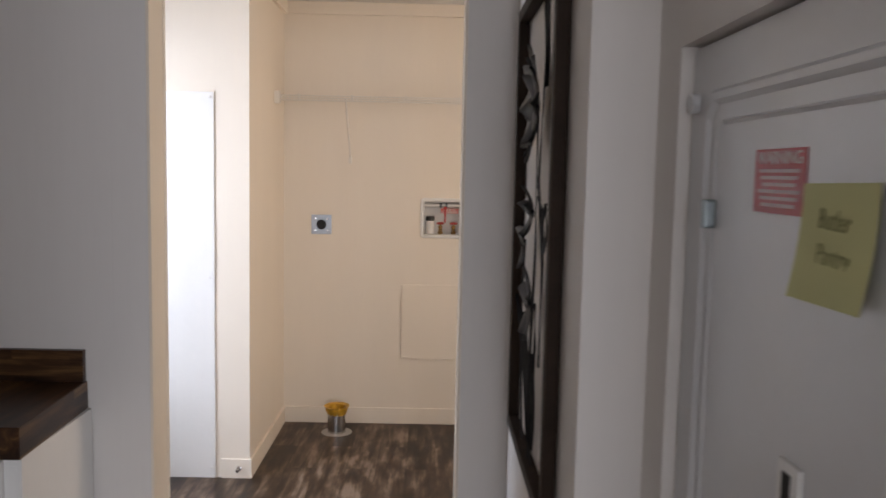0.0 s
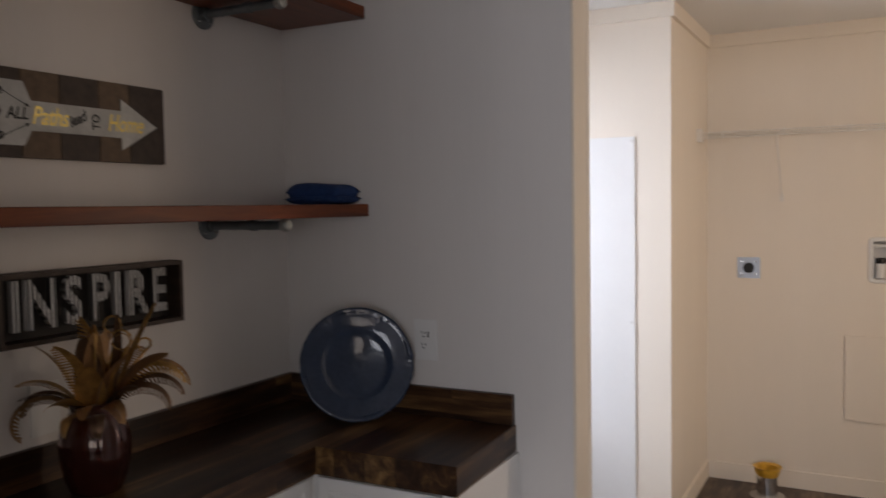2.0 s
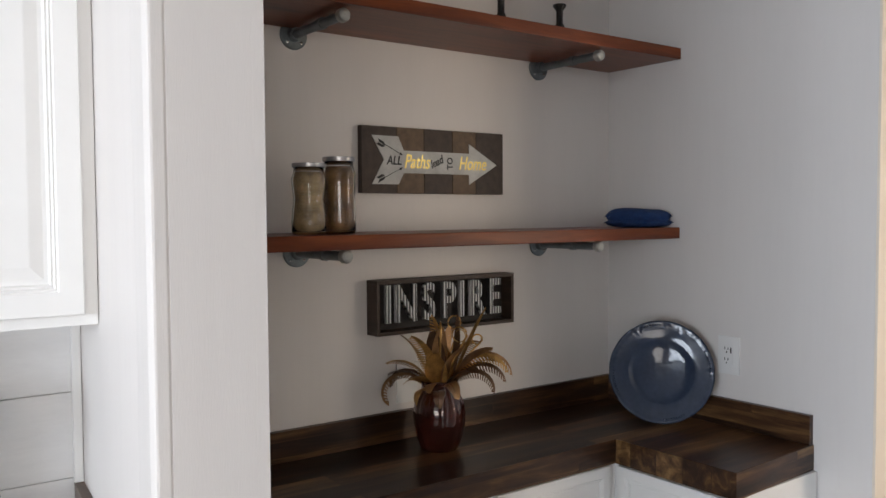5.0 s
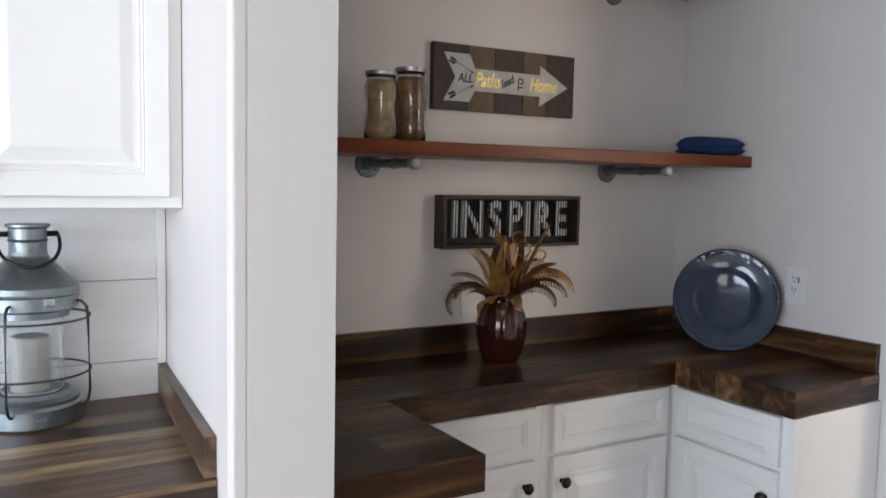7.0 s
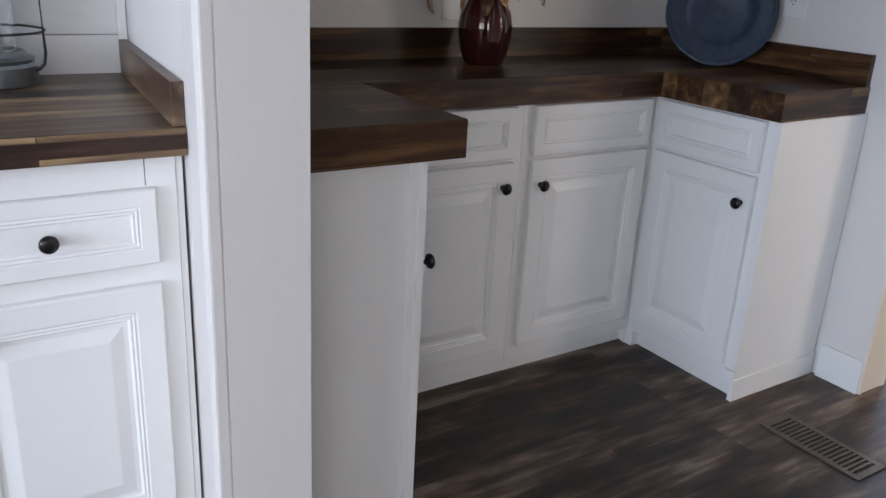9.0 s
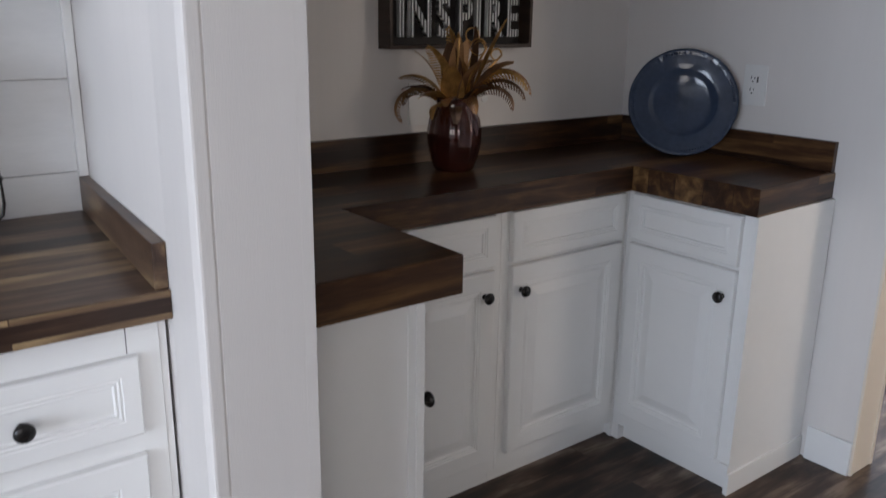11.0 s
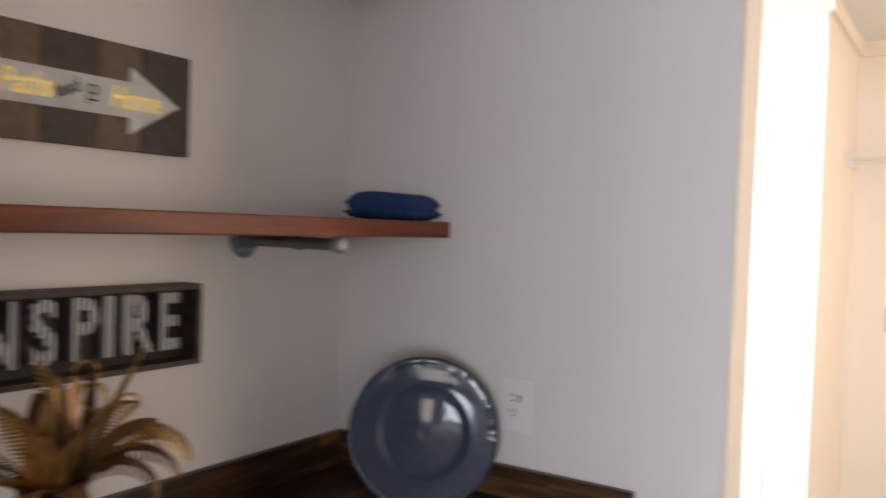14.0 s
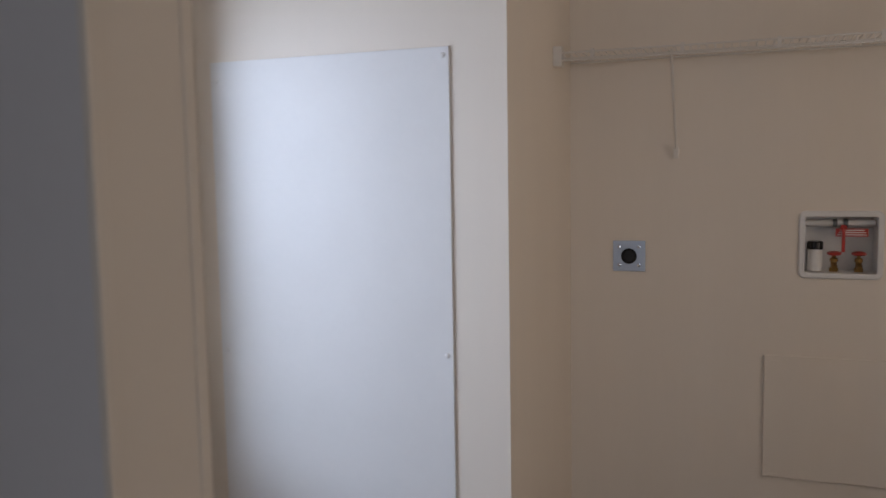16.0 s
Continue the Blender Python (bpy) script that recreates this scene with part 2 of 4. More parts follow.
def thing(name, m, label, category, group=""):
    e = new(name)
    e.empty_display_size = 0.05
    e.matrix_world = m if isinstance(m, Matrix) else Matrix.Translation(m)
    return tagged(e, label, category, group)


def solid(name, bm, material, label="", category="", kind="structure", smooth=False):
    return tagged(new(name, mesh(name, bm, material, smooth)), label, category, "", kind)


def text_mesh(name, body, size, depth, material, parent, m, label="", squeeze=1.0, shear=0.0, bold=0.0):
    cu = bpy.data.curves.new(name, "FONT")
    cu.body, cu.size, cu.extrude, cu.align_x, cu.align_y, cu.shear = body, size, depth, "CENTER", "CENTER", shear
    cu.resolution_u = 4
    cu.offset = bold
    tmp = new("tmp_text", cu)
    me = bpy.data.meshes.new_from_object(tmp.evaluated_get(bpy.context.evaluated_depsgraph_get()))
    bpy.data.objects.remove(tmp)
    me.name = name
    me.materials.clear()
    me.materials.append(material)
    ob = new(name, me)
    ob.parent = parent
    ob.matrix_local = m @ Matrix.Diagonal((squeeze, 1, 1, 1))
    return tagged(ob, label)


def slab(bm, outline, z0, z1, bevel=0.0015):
    a = [bm.verts.new((x, y, z0)) for x, y in outline]
    b = [bm.verts.new((x, y, z1)) for x, y in outline]
    n = len(a)
    bm.faces.new(a[::-1])
    bm.faces.new(b)
    for i in range(n):
        bm.faces.new((a[i], a[(i + 1) % n], b[(i + 1) % n], b[i]))
    bmesh.ops.bevel(bm, geom=list(bm.edges), offset=bevel, segments=1, affect="EDGES")
    return bm


# ---- structure ----
H = 2.46
XO0, XO1 = 0.99, 1.85
HEAD = 2.19
YB, YA, XB = 2.565, 1.657, 0.895
solid("floor", B(-0.4, 5.9, -7.0, 2.7, -0.1, 0.0), FLOOR, "dark mottled brown wood-look vinyl plank floor", "floor")
solid("ceiling", B(-0.4, 5.9, -7.0, 2.7, H, H + 0.1), CEIL, "white textured ceiling", "ceiling")
solid("wall_back", B(-0.12, 0.0, -1.85, 0.05, 0, H), WALL, "smooth light grey wall behind the open shelves", "wall")
bmw = B(-0.12, XO0, 0.0, 0.13, 0, H)
box(bmw, XO1, 2.1, 0.0, 0.13, 0, H)
box(bmw, XO0, XO1, 0.0, 0.13, HEAD, H)
solid("wall_outlet", bmw, WALL, "light grey wall with a tall cased opening", "wall")


def trim_piece(name, *a, m=TRIM, bevel=0.002, label="white painted trim"):
    return solid(name, B(*a, bevel=bevel), m, label, "trim")


# warm bounced light inside the opening is put into this colour
JAMB = mat("jamb_warm_lit", (0.76, 0.67, 0.56), 0.4)
trim_piece("trim_jamb_west", XO0, XO0 + 0.006, -0.004, 0.134, 0, HEAD, m=JAMB)
trim_piece("trim_jamb_east", XO1 - 0.006, XO1, -0.004, 0.134, 0, HEAD, m=JAMB)
trim_piece("trim_jamb_head", XO0 + 0.006, XO1 - 0.006, -0.004, 0.134, HEAD - 0.006, HEAD, m=JAMB)
for y0, y1 in ((-0.004, 0.010), (0.118, 0.134)):
    trim_piece("trim_jamb_edge", XO0 + 0.006, XO0 + 0.0085, y0, y1, 0, HEAD - 0.006, m=JAMB, bevel=0.001)
    trim_piece("trim_jamb_edge", XO1 - 0.0085, XO1 - 0.006, y0, y1, 0, HEAD - 0.006, m=JAMB, bevel=0.001)
solid("wall_joint_strip", B(0.892, XO0 - 0.0005, -0.0022, 0, 0.111, H, bevel=0.001), WALL, "painted wall board joint beside the opening", "wall")
# partition between kitchen and nook, with corner strips on its end
KX = 0.055
PX, PY0, PY1 = 1.043, -1.92, -1.85
solid("wall_partition", slab(bmesh.new(), [(-0.1, PY1), (-0.1, -1.872), (KX - 0.02, -1.872), (0.715, -1.928), (1.015, -1.992), (PX, -1.996), (PX, PY1)], 0, H, 0.0003), WALL, "white painted partition wall beside the counter", "wall")
trim_piece("trim_corner_south", PX - 0.028, PX + 0.0016, -1.999, -1.9765, 0, H, m=WALL, bevel=0.004)
trim_piece("trim_end_panel", PX + 0.0002, PX + 0.0012, -1.9762, PY1 - 0.008, 0, H, m=WALL, bevel=0.0003)
trim_piece("trim_corner_north", PX - 0.025, PX + 0.0012, PY1 - 0.008, PY1 + 0.010, 0, H, m=WALL, bevel=0.0003)
# laundry
bml = B(-0.12, XB, YA, YB + 0.1, 0, H)
solid("wall_laundry_chase", bml, WALL_L, "warm-light tinted boxed-in wall with an access panel", "wall")
BXX, BXZ, BW, BH = 1.693, 1.119, 0.268, 0.236
bmk = B(XB, BXX + 0.02, YB, YB + 0.1, 0, H)
box(bmk, BXX + BW - 0.02, 3.2, YB, YB + 0.1, 0, H)
box(bmk, BXX + 0.02, BXX + BW - 0.02, YB, YB + 0.1, 0, BXZ + 0.02)
box(bmk, BXX + 0.02, BXX + BW - 0.02, YB, YB + 0.1, BXZ + BH - 0.02, H)
solid("wall_laundry_back", bmk, WALL_L, "warm-light tinted laundry wall with washer and dryer hookups", "wall")
# unseen wall, its opening added only to let the warm fill in
bme2 = B(3.1, 3.2, 0.09, YB, 0, 0.95)
box(bme2, 3.1, 3.2, 0.09, YB, 2.25, H)
box(bme2, 3.1, 3.2, 0.09, 0.75, 0.95, 2.25)
box(bme2, 3.1, 3.2, 1.65, YB, 0.95, 2.25)
solid("wall_laundry_east", bme2, WALL_L, "warm-light tinted laundry side wall", "wall")
solid("wall_laundry_south", B(2.1, 3.1, 0.0, 0.09, 0, H), WALL_L, "warm-light tinted laundry wall", "wall")
bmq = B(-0.3, -0.12, 0.05, YA, 0, 0.75)
box(bmq, -0.3, -0.12, 0.05, YA, 2.05, H)
box(bmq, -0.3, -0.12, 0.05, 0.3, 0.75, 2.05)
box(bmq, -0.3, -0.12, 1.45, YA, 0.75, 2.05)
solid("wall_laundry_west", bmq, WALL_L, "warm-light tinted laundry wall with a window", "wall")
trim_piece("baseboard_laundry_back", XB, 3.1, YB - 0.012, YB, 0, 0.095, m=WALL_L)
trim_piece("baseboard_laundry_chase", XB, XB + 0.012, YA, YB - 0.012, 0, 0.095, m=WALL_L)
trim_piece("baseboard_chase_front", 0.76, XB + 0.012, YA - 0.012, YA, 0, 0.095, m=WALL_L)
trim_piece("trim_crown_laundry_back", XB, 3.1, YB - 0.02, YB, H - 0.07, H, m=WALL_L)
trim_piece("trim_crown_laundry_chase", XB, XB + 0.02, YA, YB - 0.02, H - 0.07, H, m=WALL_L)
trim_piece("trim_crown_chase_front", 0.0, XB + 0.02, YA - 0.02, YA, H - 0.07, H, m=WALL_L)
trim_piece("baseboard_nook", 0.85, XO0, -0.012, 0, 0, 0.11)
# hall side wall, stepping back to a low metal door
XH, XD = 1.985, 2.085
YE = -1.80
solid("wall_hall", B(XH, 2.2, -1.05, 0.0, 0, H), WALL, "light grey painted hall wall", "wall")
bmh = B(XD, 2.2, -1.152, -1.05, 0, H)
box(bmh, XD, 2.2, YE, -1.152, 1.68, H)
box(bmh, XD + 0.03, 2.2, YE, -1.152, 0, 1.68)
solid("wall_closet", bmh, WALL, "light grey wall round a recessed metal door", "wall")
# main room shell
wall_kitchen = solid("wall_kitchen", B(-0.3, KX - 0.015, -7.0, -1.870, 0, H), WALL, "painted kitchen wall", "wall")
bms = B(KX - 0.015, 5.9, -7.0, -6.85, 0, 0.7)
box(bms, KX, 5.9, -7.0, -6.85, 2.3, H)
box(bms, KX, 1.2, -7.0, -6.85, 0.7, 2.3)
box(bms, 4.7, 5.9, -7.0, -6.85, 0.7, 2.3)
solid("wall_south", bms, WALL, "painted wall with a wide window", "wall")
bme = B(5.75, 5.9, -6.85, 0.0, 0, 0.7)
box(bme, 5.75, 5.9, -6.85, 0.0, 2.3, H)
box(bme, 5.75, 5.9, -6.85, -5.9, 0.7, 2.3)
box(bme, 5.75, 5.9, -3.0, 0.0, 0.7, 2.3)
solid("wall_east", bme, WALL, "painted wall with a window", "wall")
solid("wall_north", B(2.1, 5.75, -0.1, 0.0, 0, H), WALL, "painted wall", "wall")
solid("ground", B(-60, 60, -60, 60, -0.5, -0.4), mat("dry_ground", (0.30, 0.25, 0.18), 0.9, var=0.3, scale=0.5), "dry tan ground outside", "ground")


# ---- cabinets and counters ----
def raised(bm, x0, x1, z0, z1, drawer=False):
    """A raised-panel front in the x-z plane, its back at y = 0 and its face towards -y."""
    if drawer:
        rings = [(0, 0), (0, 0.015), (0.003, 0.018), (0.030, 0.018), (0.032, 0.0155), (0.036, 0.0172), (0.039, 0.014), (0.043, 0.0155), (0.046, 0.011), (0.052, 0.011)]
    else:
        rings = [(0, 0), (0, 0.015), (0.003, 0.018), (0.048, 0.018), (0.051, 0.0155), (0.055, 0.0172), (0.058, 0.014), (0.062, 0.0155), (0.066, 0.010), (0.074, 0.010), (0.098, 0.0165), (0.101, 0.017)]
    loops = []
    for i, d in rings:
        loops.append([bm.verts.new(p) for p in ((x0 + i, -d, z0 + i), (x1 - i, -d, z0 + i), (x1 - i, -d, z1 - i), (x0 + i, -d, z1 - i))])
    for a, b in zip(loops, loops[1:]):
        for k in range(4):
            bm.faces.new((a[k], a[(k + 1) % 4], b[(k + 1) % 4], b[k]))
    bm.faces.new(loops[-1])
    bm.faces.new(loops[0][::-1])
    return bm


def knob(parent, x, y, z):
    m = Matrix.Translation((x, y, z)) @ Matrix.Rotation(radians(90), 4, "X")
    prof = [(0.008, 0), (0.008, 0.002), (0.0045, 0.004), (0.0045, 0.012), (0.010, 0.015), (0.0155, 0.019), (0.0165, 0.023), (0.0145, 0.027), (0.009, 0.0295), (0, 0.030)]
    part("knob", lathe(bmesh.new(), prof, 20, m=m), BLACK, parent, "round dark metal knob", smooth=True)


def cabinet(name, m, w, d, z0, z1, fronts, label, category="cabinet", base=0.0):
    """Front towards local -y, its frame at y = 0. fronts: (kind, x0, x1, z0, z1, knob x, knob z)."""
    c = thing(name, m, label, category)
    part("carcass", B(0, w, 0.0, d, z0 + base, z1, bevel=0.001), CAB, c)
    if base:
        part("toe_board", B(0, w, 0.03, 0.045, z0, z0 + base), CAB, c)
    for kind, a, b, e, f, kx, kz in fronts:
        p = part(kind, raised(bmesh.new(), a, b, e, f, kind == "drawer"), CAB, c, at=(0, -0.0015, 0))
        if kx is not None:
            knob(p, kx, -0.017, kz)
    part("shadow_gap", B(0.01, w - 0.01, -0.0006, 0.0, z0 + max(base, 0.01), z1 - 0.02), CAB, c)
    return c


CZ, CB = 0.914, 0.838
RZ = Matrix.Rotation
ZB = [(0.69, 0.832), (0.105, 0.678)]
cabinet("base_cabinet", Matrix.Translation((0.392, -1.405, 0)) @ RZ(radians(90), 4, "Z"), 0.485, 0.385, 0, CB - 0.001,
        [("drawer", 0.03, 0.452, *ZB[0], None, None), ("door", 0.03, 0.452, *ZB[1], 0.415, 0.612)], "white raised-panel base cabinet with dark knob under the counter", base=0.055)
cabinet("base_cabinet", Matrix.Translation((0.392, -0.919, 0)) @ RZ(radians(90), 4, "Z"), 0.515, 0.385, 0, CB - 0.001,
        [("drawer", 0.03, 0.482, *ZB[0], None, None), ("door", 0.03, 0.482, *ZB[1], 0.062, 0.607)], "white raised-panel base cabinet beside the inner corner", base=0.055)
cR = cabinet("corner_cabinet", (0.395, -0.402, 0), 0.435, 0.395, 0, CB - 0.001,
             [("drawer", 0.028, 0.397, *ZB[0], None, None), ("door", 0.026, 0.397, *ZB[1], 0.365, 0.6)], "white base cabinet with panelled door at the counter end", base=0.055)
part("end_panel", B(0.425, 0.435, 0.0, 0.394, 0, 0.055), CAB, cR)
part("end_trim", B(0.435, 0.441, -0.002, 0.394, 0, 0.07, bevel=0.001), CAB, cR)
part("end_stile", B(0.435, 0.438, -0.002, 0.03, 0.075, CB - 0.002, bevel=0.001), CAB, cR)
part("corner_block", B(0.404, 0.441, -0.012, -0.006, 0.07, 0.10, bevel=0.001), CAB, cR)
cL = cabinet("end_cabinet", Matrix.Translation((0.85, -1.515, 0)) @ RZ(radians(180), 4, "Z"), 0.455, 0.33, 0, CB - 0.001,
             [("drawer", 0.03, 0.42, *ZB[0], None, None), ("door", 0.03, 0.42, *ZB[1], 0.035, 0.612)], "white base cabinet on the short counter leg beside the partition", base=0.055)
part("end_panel", B(0, 0.01, 0.0, 0.33, 0, 0.055), CAB, cL)
part("end_stile", B(-0.004, 0, 0.0, 0.035, 0, CB - 0.002, bevel=0.001), CAB, cL)
part("end_stile", B(-0.007, -0.004, 0.0, 0.018, 0, CB - 0.002, bevel=0.001), CAB, cL)


cf = thing("corner_filler", (0.39, -0.40, 0), "white filler post in the inner cabinet corner", "filler")
part("post", B(-0.012, 0.004, -0.006, 0.012, 0.0, CB - 0.002), CAB, cf)
part("toe_block", B(-0.03, 0.03, -0.002, 0.028, 0.0, 0.054), CAB, cf)


ct = thing("worktop", (0, 0, 0), "dark brown plank-patterned laminate worktop with thick edge on white cabinets", "countertop")
part("slab", slab(bmesh.new(), [(0.001, -1.849), (0.862, -1.849), (0.862, -1.432), (0.415, -1.432), (0.415, -0.421), (0.836, -0.421), (0.816, -0.001), (0.001, -0.001)], CB, CZ), CT_Y, ct)
part("backsplash", B(0.001, 0.020, -1.849, -0.001, CZ, 1.002, bevel=0.001), EDGE_Y, ct)
part("backsplash", B(0.020, 0.813, -0.020, -0.001, CZ, 1.002, bevel=0.001), EDGE_X, ct)
part("edge_band", B(0.415, 0.4165, -1.432, -0.421, CB, CZ - 0.0015), EDGE_Y, ct)
part("edge_band", B(0.862, 0.8635, -1.848, -1.433, CB, CZ - 0.0015), EDGE_Y, ct)
part("edge_band", slab(bmesh.new(), [(0.8358, -0.4195), (0.8373, -0.4195), (0.8173, -0.002), (0.8158, -0.002)], CB, CZ - 0.0015, 0.0002), EDGE_Y, ct)
KF, KZ = 0.686, 0.902
kt = thing("kitchen_worktop", (KX, -1.87, 0), "dark brown plank-patterned laminate kitchen worktop with a side splash", "countertop")
part("slab", slab(bmesh.new(), [(0.001, -1.5), (0.663, -1.5), (0.663, -0.0595), (0.001, -0.0035)], 0.852, KZ), CT_KY, kt)
part("edge_band", B(0.663, 0.6645, -1.5, -0.060, 0.852, KZ - 0.001), EDGE_K, kt)
part("side_splash", slab(bmesh.new(), [(0.001, -0.025), (0.653, -0.081), (0.653, -0.0585), (0.001, -0.0033)], KZ, 0.980, 0.001), SPLASH_K, kt)
for y in (-2.372, -2.80):
    kc = cabinet("kitchen_base_cabinet", Matrix.Translation((KF, y, 0)) @ RZ(radians(90), 4, "Z"), 0.427, KF - KX, 0, 0.851,
                 [("drawer", 0.018, 0.386, 0.652, 0.793, 0.202, 0.721), ("door", 0.018, 0.386, 0.105, 0.612, 0.06, 0.55)],
                 "white kitchen drawer and door cabinet with a dark round knob", base=0.055)
    part("stile_seam", B(0.372, 0.3735, -0.0008, 0.0, 0.795, 0.849), CREV, kc)
fl = thing("filler_strip", (KF, -1.945, 0), "narrow white filler strip between the kitchen cabinet and the partition", "filler")
part("strip", B(-0.02, -0.004, 0.001, 0.014, 0, 0.851, bevel=0.001), CAB, fl)
for y in (-2.365, -2.835):
    cabinet("wall_cabinet", Matrix.Translation((0.335, y, 0)) @ RZ(radians(90), 4, "Z"), 0.467, 0.335 - KX, 1.385, 2.32,
            [("door", 0.032, 0.438, 1.408, 2.29, 0.06, 1.46)], "white raised-panel wall cabinet above the kitchen worktop")
SHIP = mat("whitewashed_board", (0.74, 0.735, 0.73), 0.55, var=0.06, scale=3, bump=0.15, bscale=30, stretch=(1, 1, 5))
BOARD_Z, BOARD_H = 0.787, 0.204
for i in range(3):
    part("board", B(KX - 0.015, KX - 0.001, -3.4, -1.875, BOARD_Z + BOARD_H * i + 0.0008, BOARD_Z + BOARD_H * (i + 1) - 0.0008, bevel=0.0015), SHIP, wall_kitchen)
trim_piece("trim_kitchen_corner", KX - 0.001, KX + 0.014, -1.896, -1.876, 0.981, 1.385)


# ---- shelves ----
CAPM = mat("pale_zinc_cap", (0.42, 0.42, 0.39), 0.45, metal=0.6, var=0.35, scale=40)


def bracket(y, z, reach):
    b = thing("pipe_bracket", (0, y, z), "grey iron pipe bracket with round wall flange under the shelf", "bracket", "pipe brackets under the shelves")
    m = Matrix.Rotation(radians(90), 4, "Y")
    f = part("flange", lathe(bmesh.new(), [(0.0, 0), (0.041, 0), (0.041, 0.005), (0.038, 0.007), (0.020, 0.008), (0.019, 0.022), (0.0165, 0.024), (0, 0.024)], 28, m=m), PIPE, b, smooth=False)
    for k in range(4):
        a = math.pi / 4 + k * math.pi / 2
        part("screw", lathe(bmesh.new(), [(0.0045, 0.007), (0.004, 0.009), (0, 0.010)], 8, m=Matrix.Translation((0, 0.030 * math.cos(a), 0.030 * math.sin(a))) @ m), CHROME, f)
    part("pipe", rod(bmesh.new(), (0.02, 0, 0), (reach, 0, 0), 0.0125, 16), PIPE, b, smooth=False)
    part("coupling", rod(bmesh.new(), (reach * 0.55, 0, 0), (reach * 0.55 + 0.02, 0, 0), 0.0155, 16), PIPE, b)
    part("cap", lathe(bmesh.new(), [(0.0165, reach - 0.018), (0.018, reach - 0.016), (0.018, reach - 0.002), (0.015, reach + 0.004), (0.009, reach + 0.006), (0, reach + 0.006)], 16, m=m), CAPM, b, "lighter round pipe cap", smooth=False)


for z in (1.519, 2.128):
    sh = thing("wall_shelf", (0, -0.92, z), "reddish brown stained wooden shelf board on pipe brackets", "shelf")
    part("board", B(0.002, 0.328, -0.926, 0.917, 0, 0.038, bevel=0.003), SHELF, sh)
    for y in (-1.286, -0.358):
        bracket(y, z - 0.0185, 0.292)

# ---- wall signs ----
SIGN_W = mat("sign_white", (0.50, 0.50, 0.48), 0.6, var=0.2, scale=20)
GOLD = mat("gold_letters", (0.85, 0.66, 0.18), 0.35, metal=0.2)
INK = mat("black_ink", (0.02, 0.02, 0.02), 0.6)
sg = thing("arrow_sign", Matrix.Translation((0.002, -1.083, 1.671)) @ RZ(radians(90), 4, "Z"), "dark wood plank sign with a pale arrow and lettering", "wall sign")
SW, SHH = 0.545, 0.200
for i in range(6):
    x0, x1 = [(0, 0.125), (0.125, 0.225), (0.225, 0.335), (0.335, 0.43), (0.43, SW)][min(i, 4)]
    if i < 5:
        part("plank", B(x0 + 0.0008, x1 - 0.0008, -0.022, 0, 0, SHH, bevel=0.001), MIDWOOD if i in (1, 3) else DARKWOOD, sg)
arrow = [(0.035, 0.027), (0.128, 0.027), (0.148, 0.062), (0.40, 0.062), (0.40, 0.030), (0.515, 0.096), (0.40, 0.160), (0.40, 0.130), (0.148, 0.130), (0.128, 0.172), (0.035, 0.172), (0.077, 0.1)]
ar = part("arrow", prism(bmesh.new(), arrow, -0.025, -0.022), SIGN_W, sg, "pale weathered arrow")
RX = Matrix.Rotation(radians(90), 4, "X")


def sign_word(body, x, z, size, material, squeeze=0.9, shear=0.0, turn=0, y=-0.0255, parent=None, depth=0.0004):
    text_mesh("letters", body, size, depth, material, parent, Matrix.Translation((x, y, z)) @ RX @ RZ(radians(turn), 4, "Z"), "", squeeze, shear, 0.0007)


sign_word("ALL", 0.112, 0.098, 0.038, INK, 0.85, 0.2, parent=ar)
sign_word("Paths", 0.195, 0.096, 0.060, GOLD, 0.74, 0.3, parent=ar)
sign_word("lead", 0.270, 0.098, 0.036, INK, 0.85, 0.3, 25, parent=ar)
sign_word("TO", 0.323, 0.096, 0.030, INK, 0.9, 0, 90, parent=ar)
sign_word("Home", 0.412, 0.096, 0.060, GOLD, 0.74, 0.3, parent=ar)
for z0, z1 in ((0.15, 0.118), (0.044, 0.076)):
    a = bmesh.new()
    rod(a, (0.072, -0.0256, z0), (0.138, -0.0256, z1), 0.0009, 5)
    u = Vector((0.066, 0, z1 - z0)).normalized()
    n = Vector((-u.z, 0, u.x))
    for s in (1, -1):
        p = Vector((0.062, -0.0262, z0))
        vs = [a.verts.new(p + u * q + n * s * r) for q, r in ((-0.004, 0.001), (-0.012, 0.009), (0.012, 0.009), (0.020, 0.001))]
        a.faces.new(vs)
    p = Vector((0.138, -0.0262, z1))
    a.faces.new([a.verts.new(p + u * q + n * r) for q, r in ((0.006, 0), (-0.006, 0.005), (-0.006, -0.005))])
    part("small_arrow", a, INK, ar, "small black arrow")

sg = thing("letter_sign", Matrix.Translation((0.001, -1.056, 1.246)) @ RZ(radians(90), 4, "Z"), "dark wooden box frame with corrugated metal letters", "wall sign")
LW, LH, LD = 0.534, 0.165, 0.058
part("back_board", B(0.01, LW - 0.01, -0.008, 0, 0.01, LH - 0.01), mat("sign_back", (0.02, 0.016, 0.014), 0.7, var=0.3), sg)
for a in ((0, LW, -LD, 0, 0, 0.011), (0, LW, -LD, 0, LH - 0.011, LH), (0, 0.011, -LD, 0, 0.011, LH - 0.011), (LW - 0.011, LW, -LD, 0, 0.011, LH - 0.011)):
    part("side_board", B(*a, bevel=0.001), DARKWOOD, sg)
CORR = mat("corrugated_metal", (0.42, 0.42, 0.42), 0.4, metal=0.3)
_n = CORR.node_tree
_w, _b, _t = _n.nodes.new("ShaderNodeTexWave"), _n.nodes.new("ShaderNodeBump"), _n.nodes.new("ShaderNodeTexCoord")
_w.inputs["Scale"].default_value = 20
_n.links.new(_t.outputs["Object"], _w.inputs["Vector"])
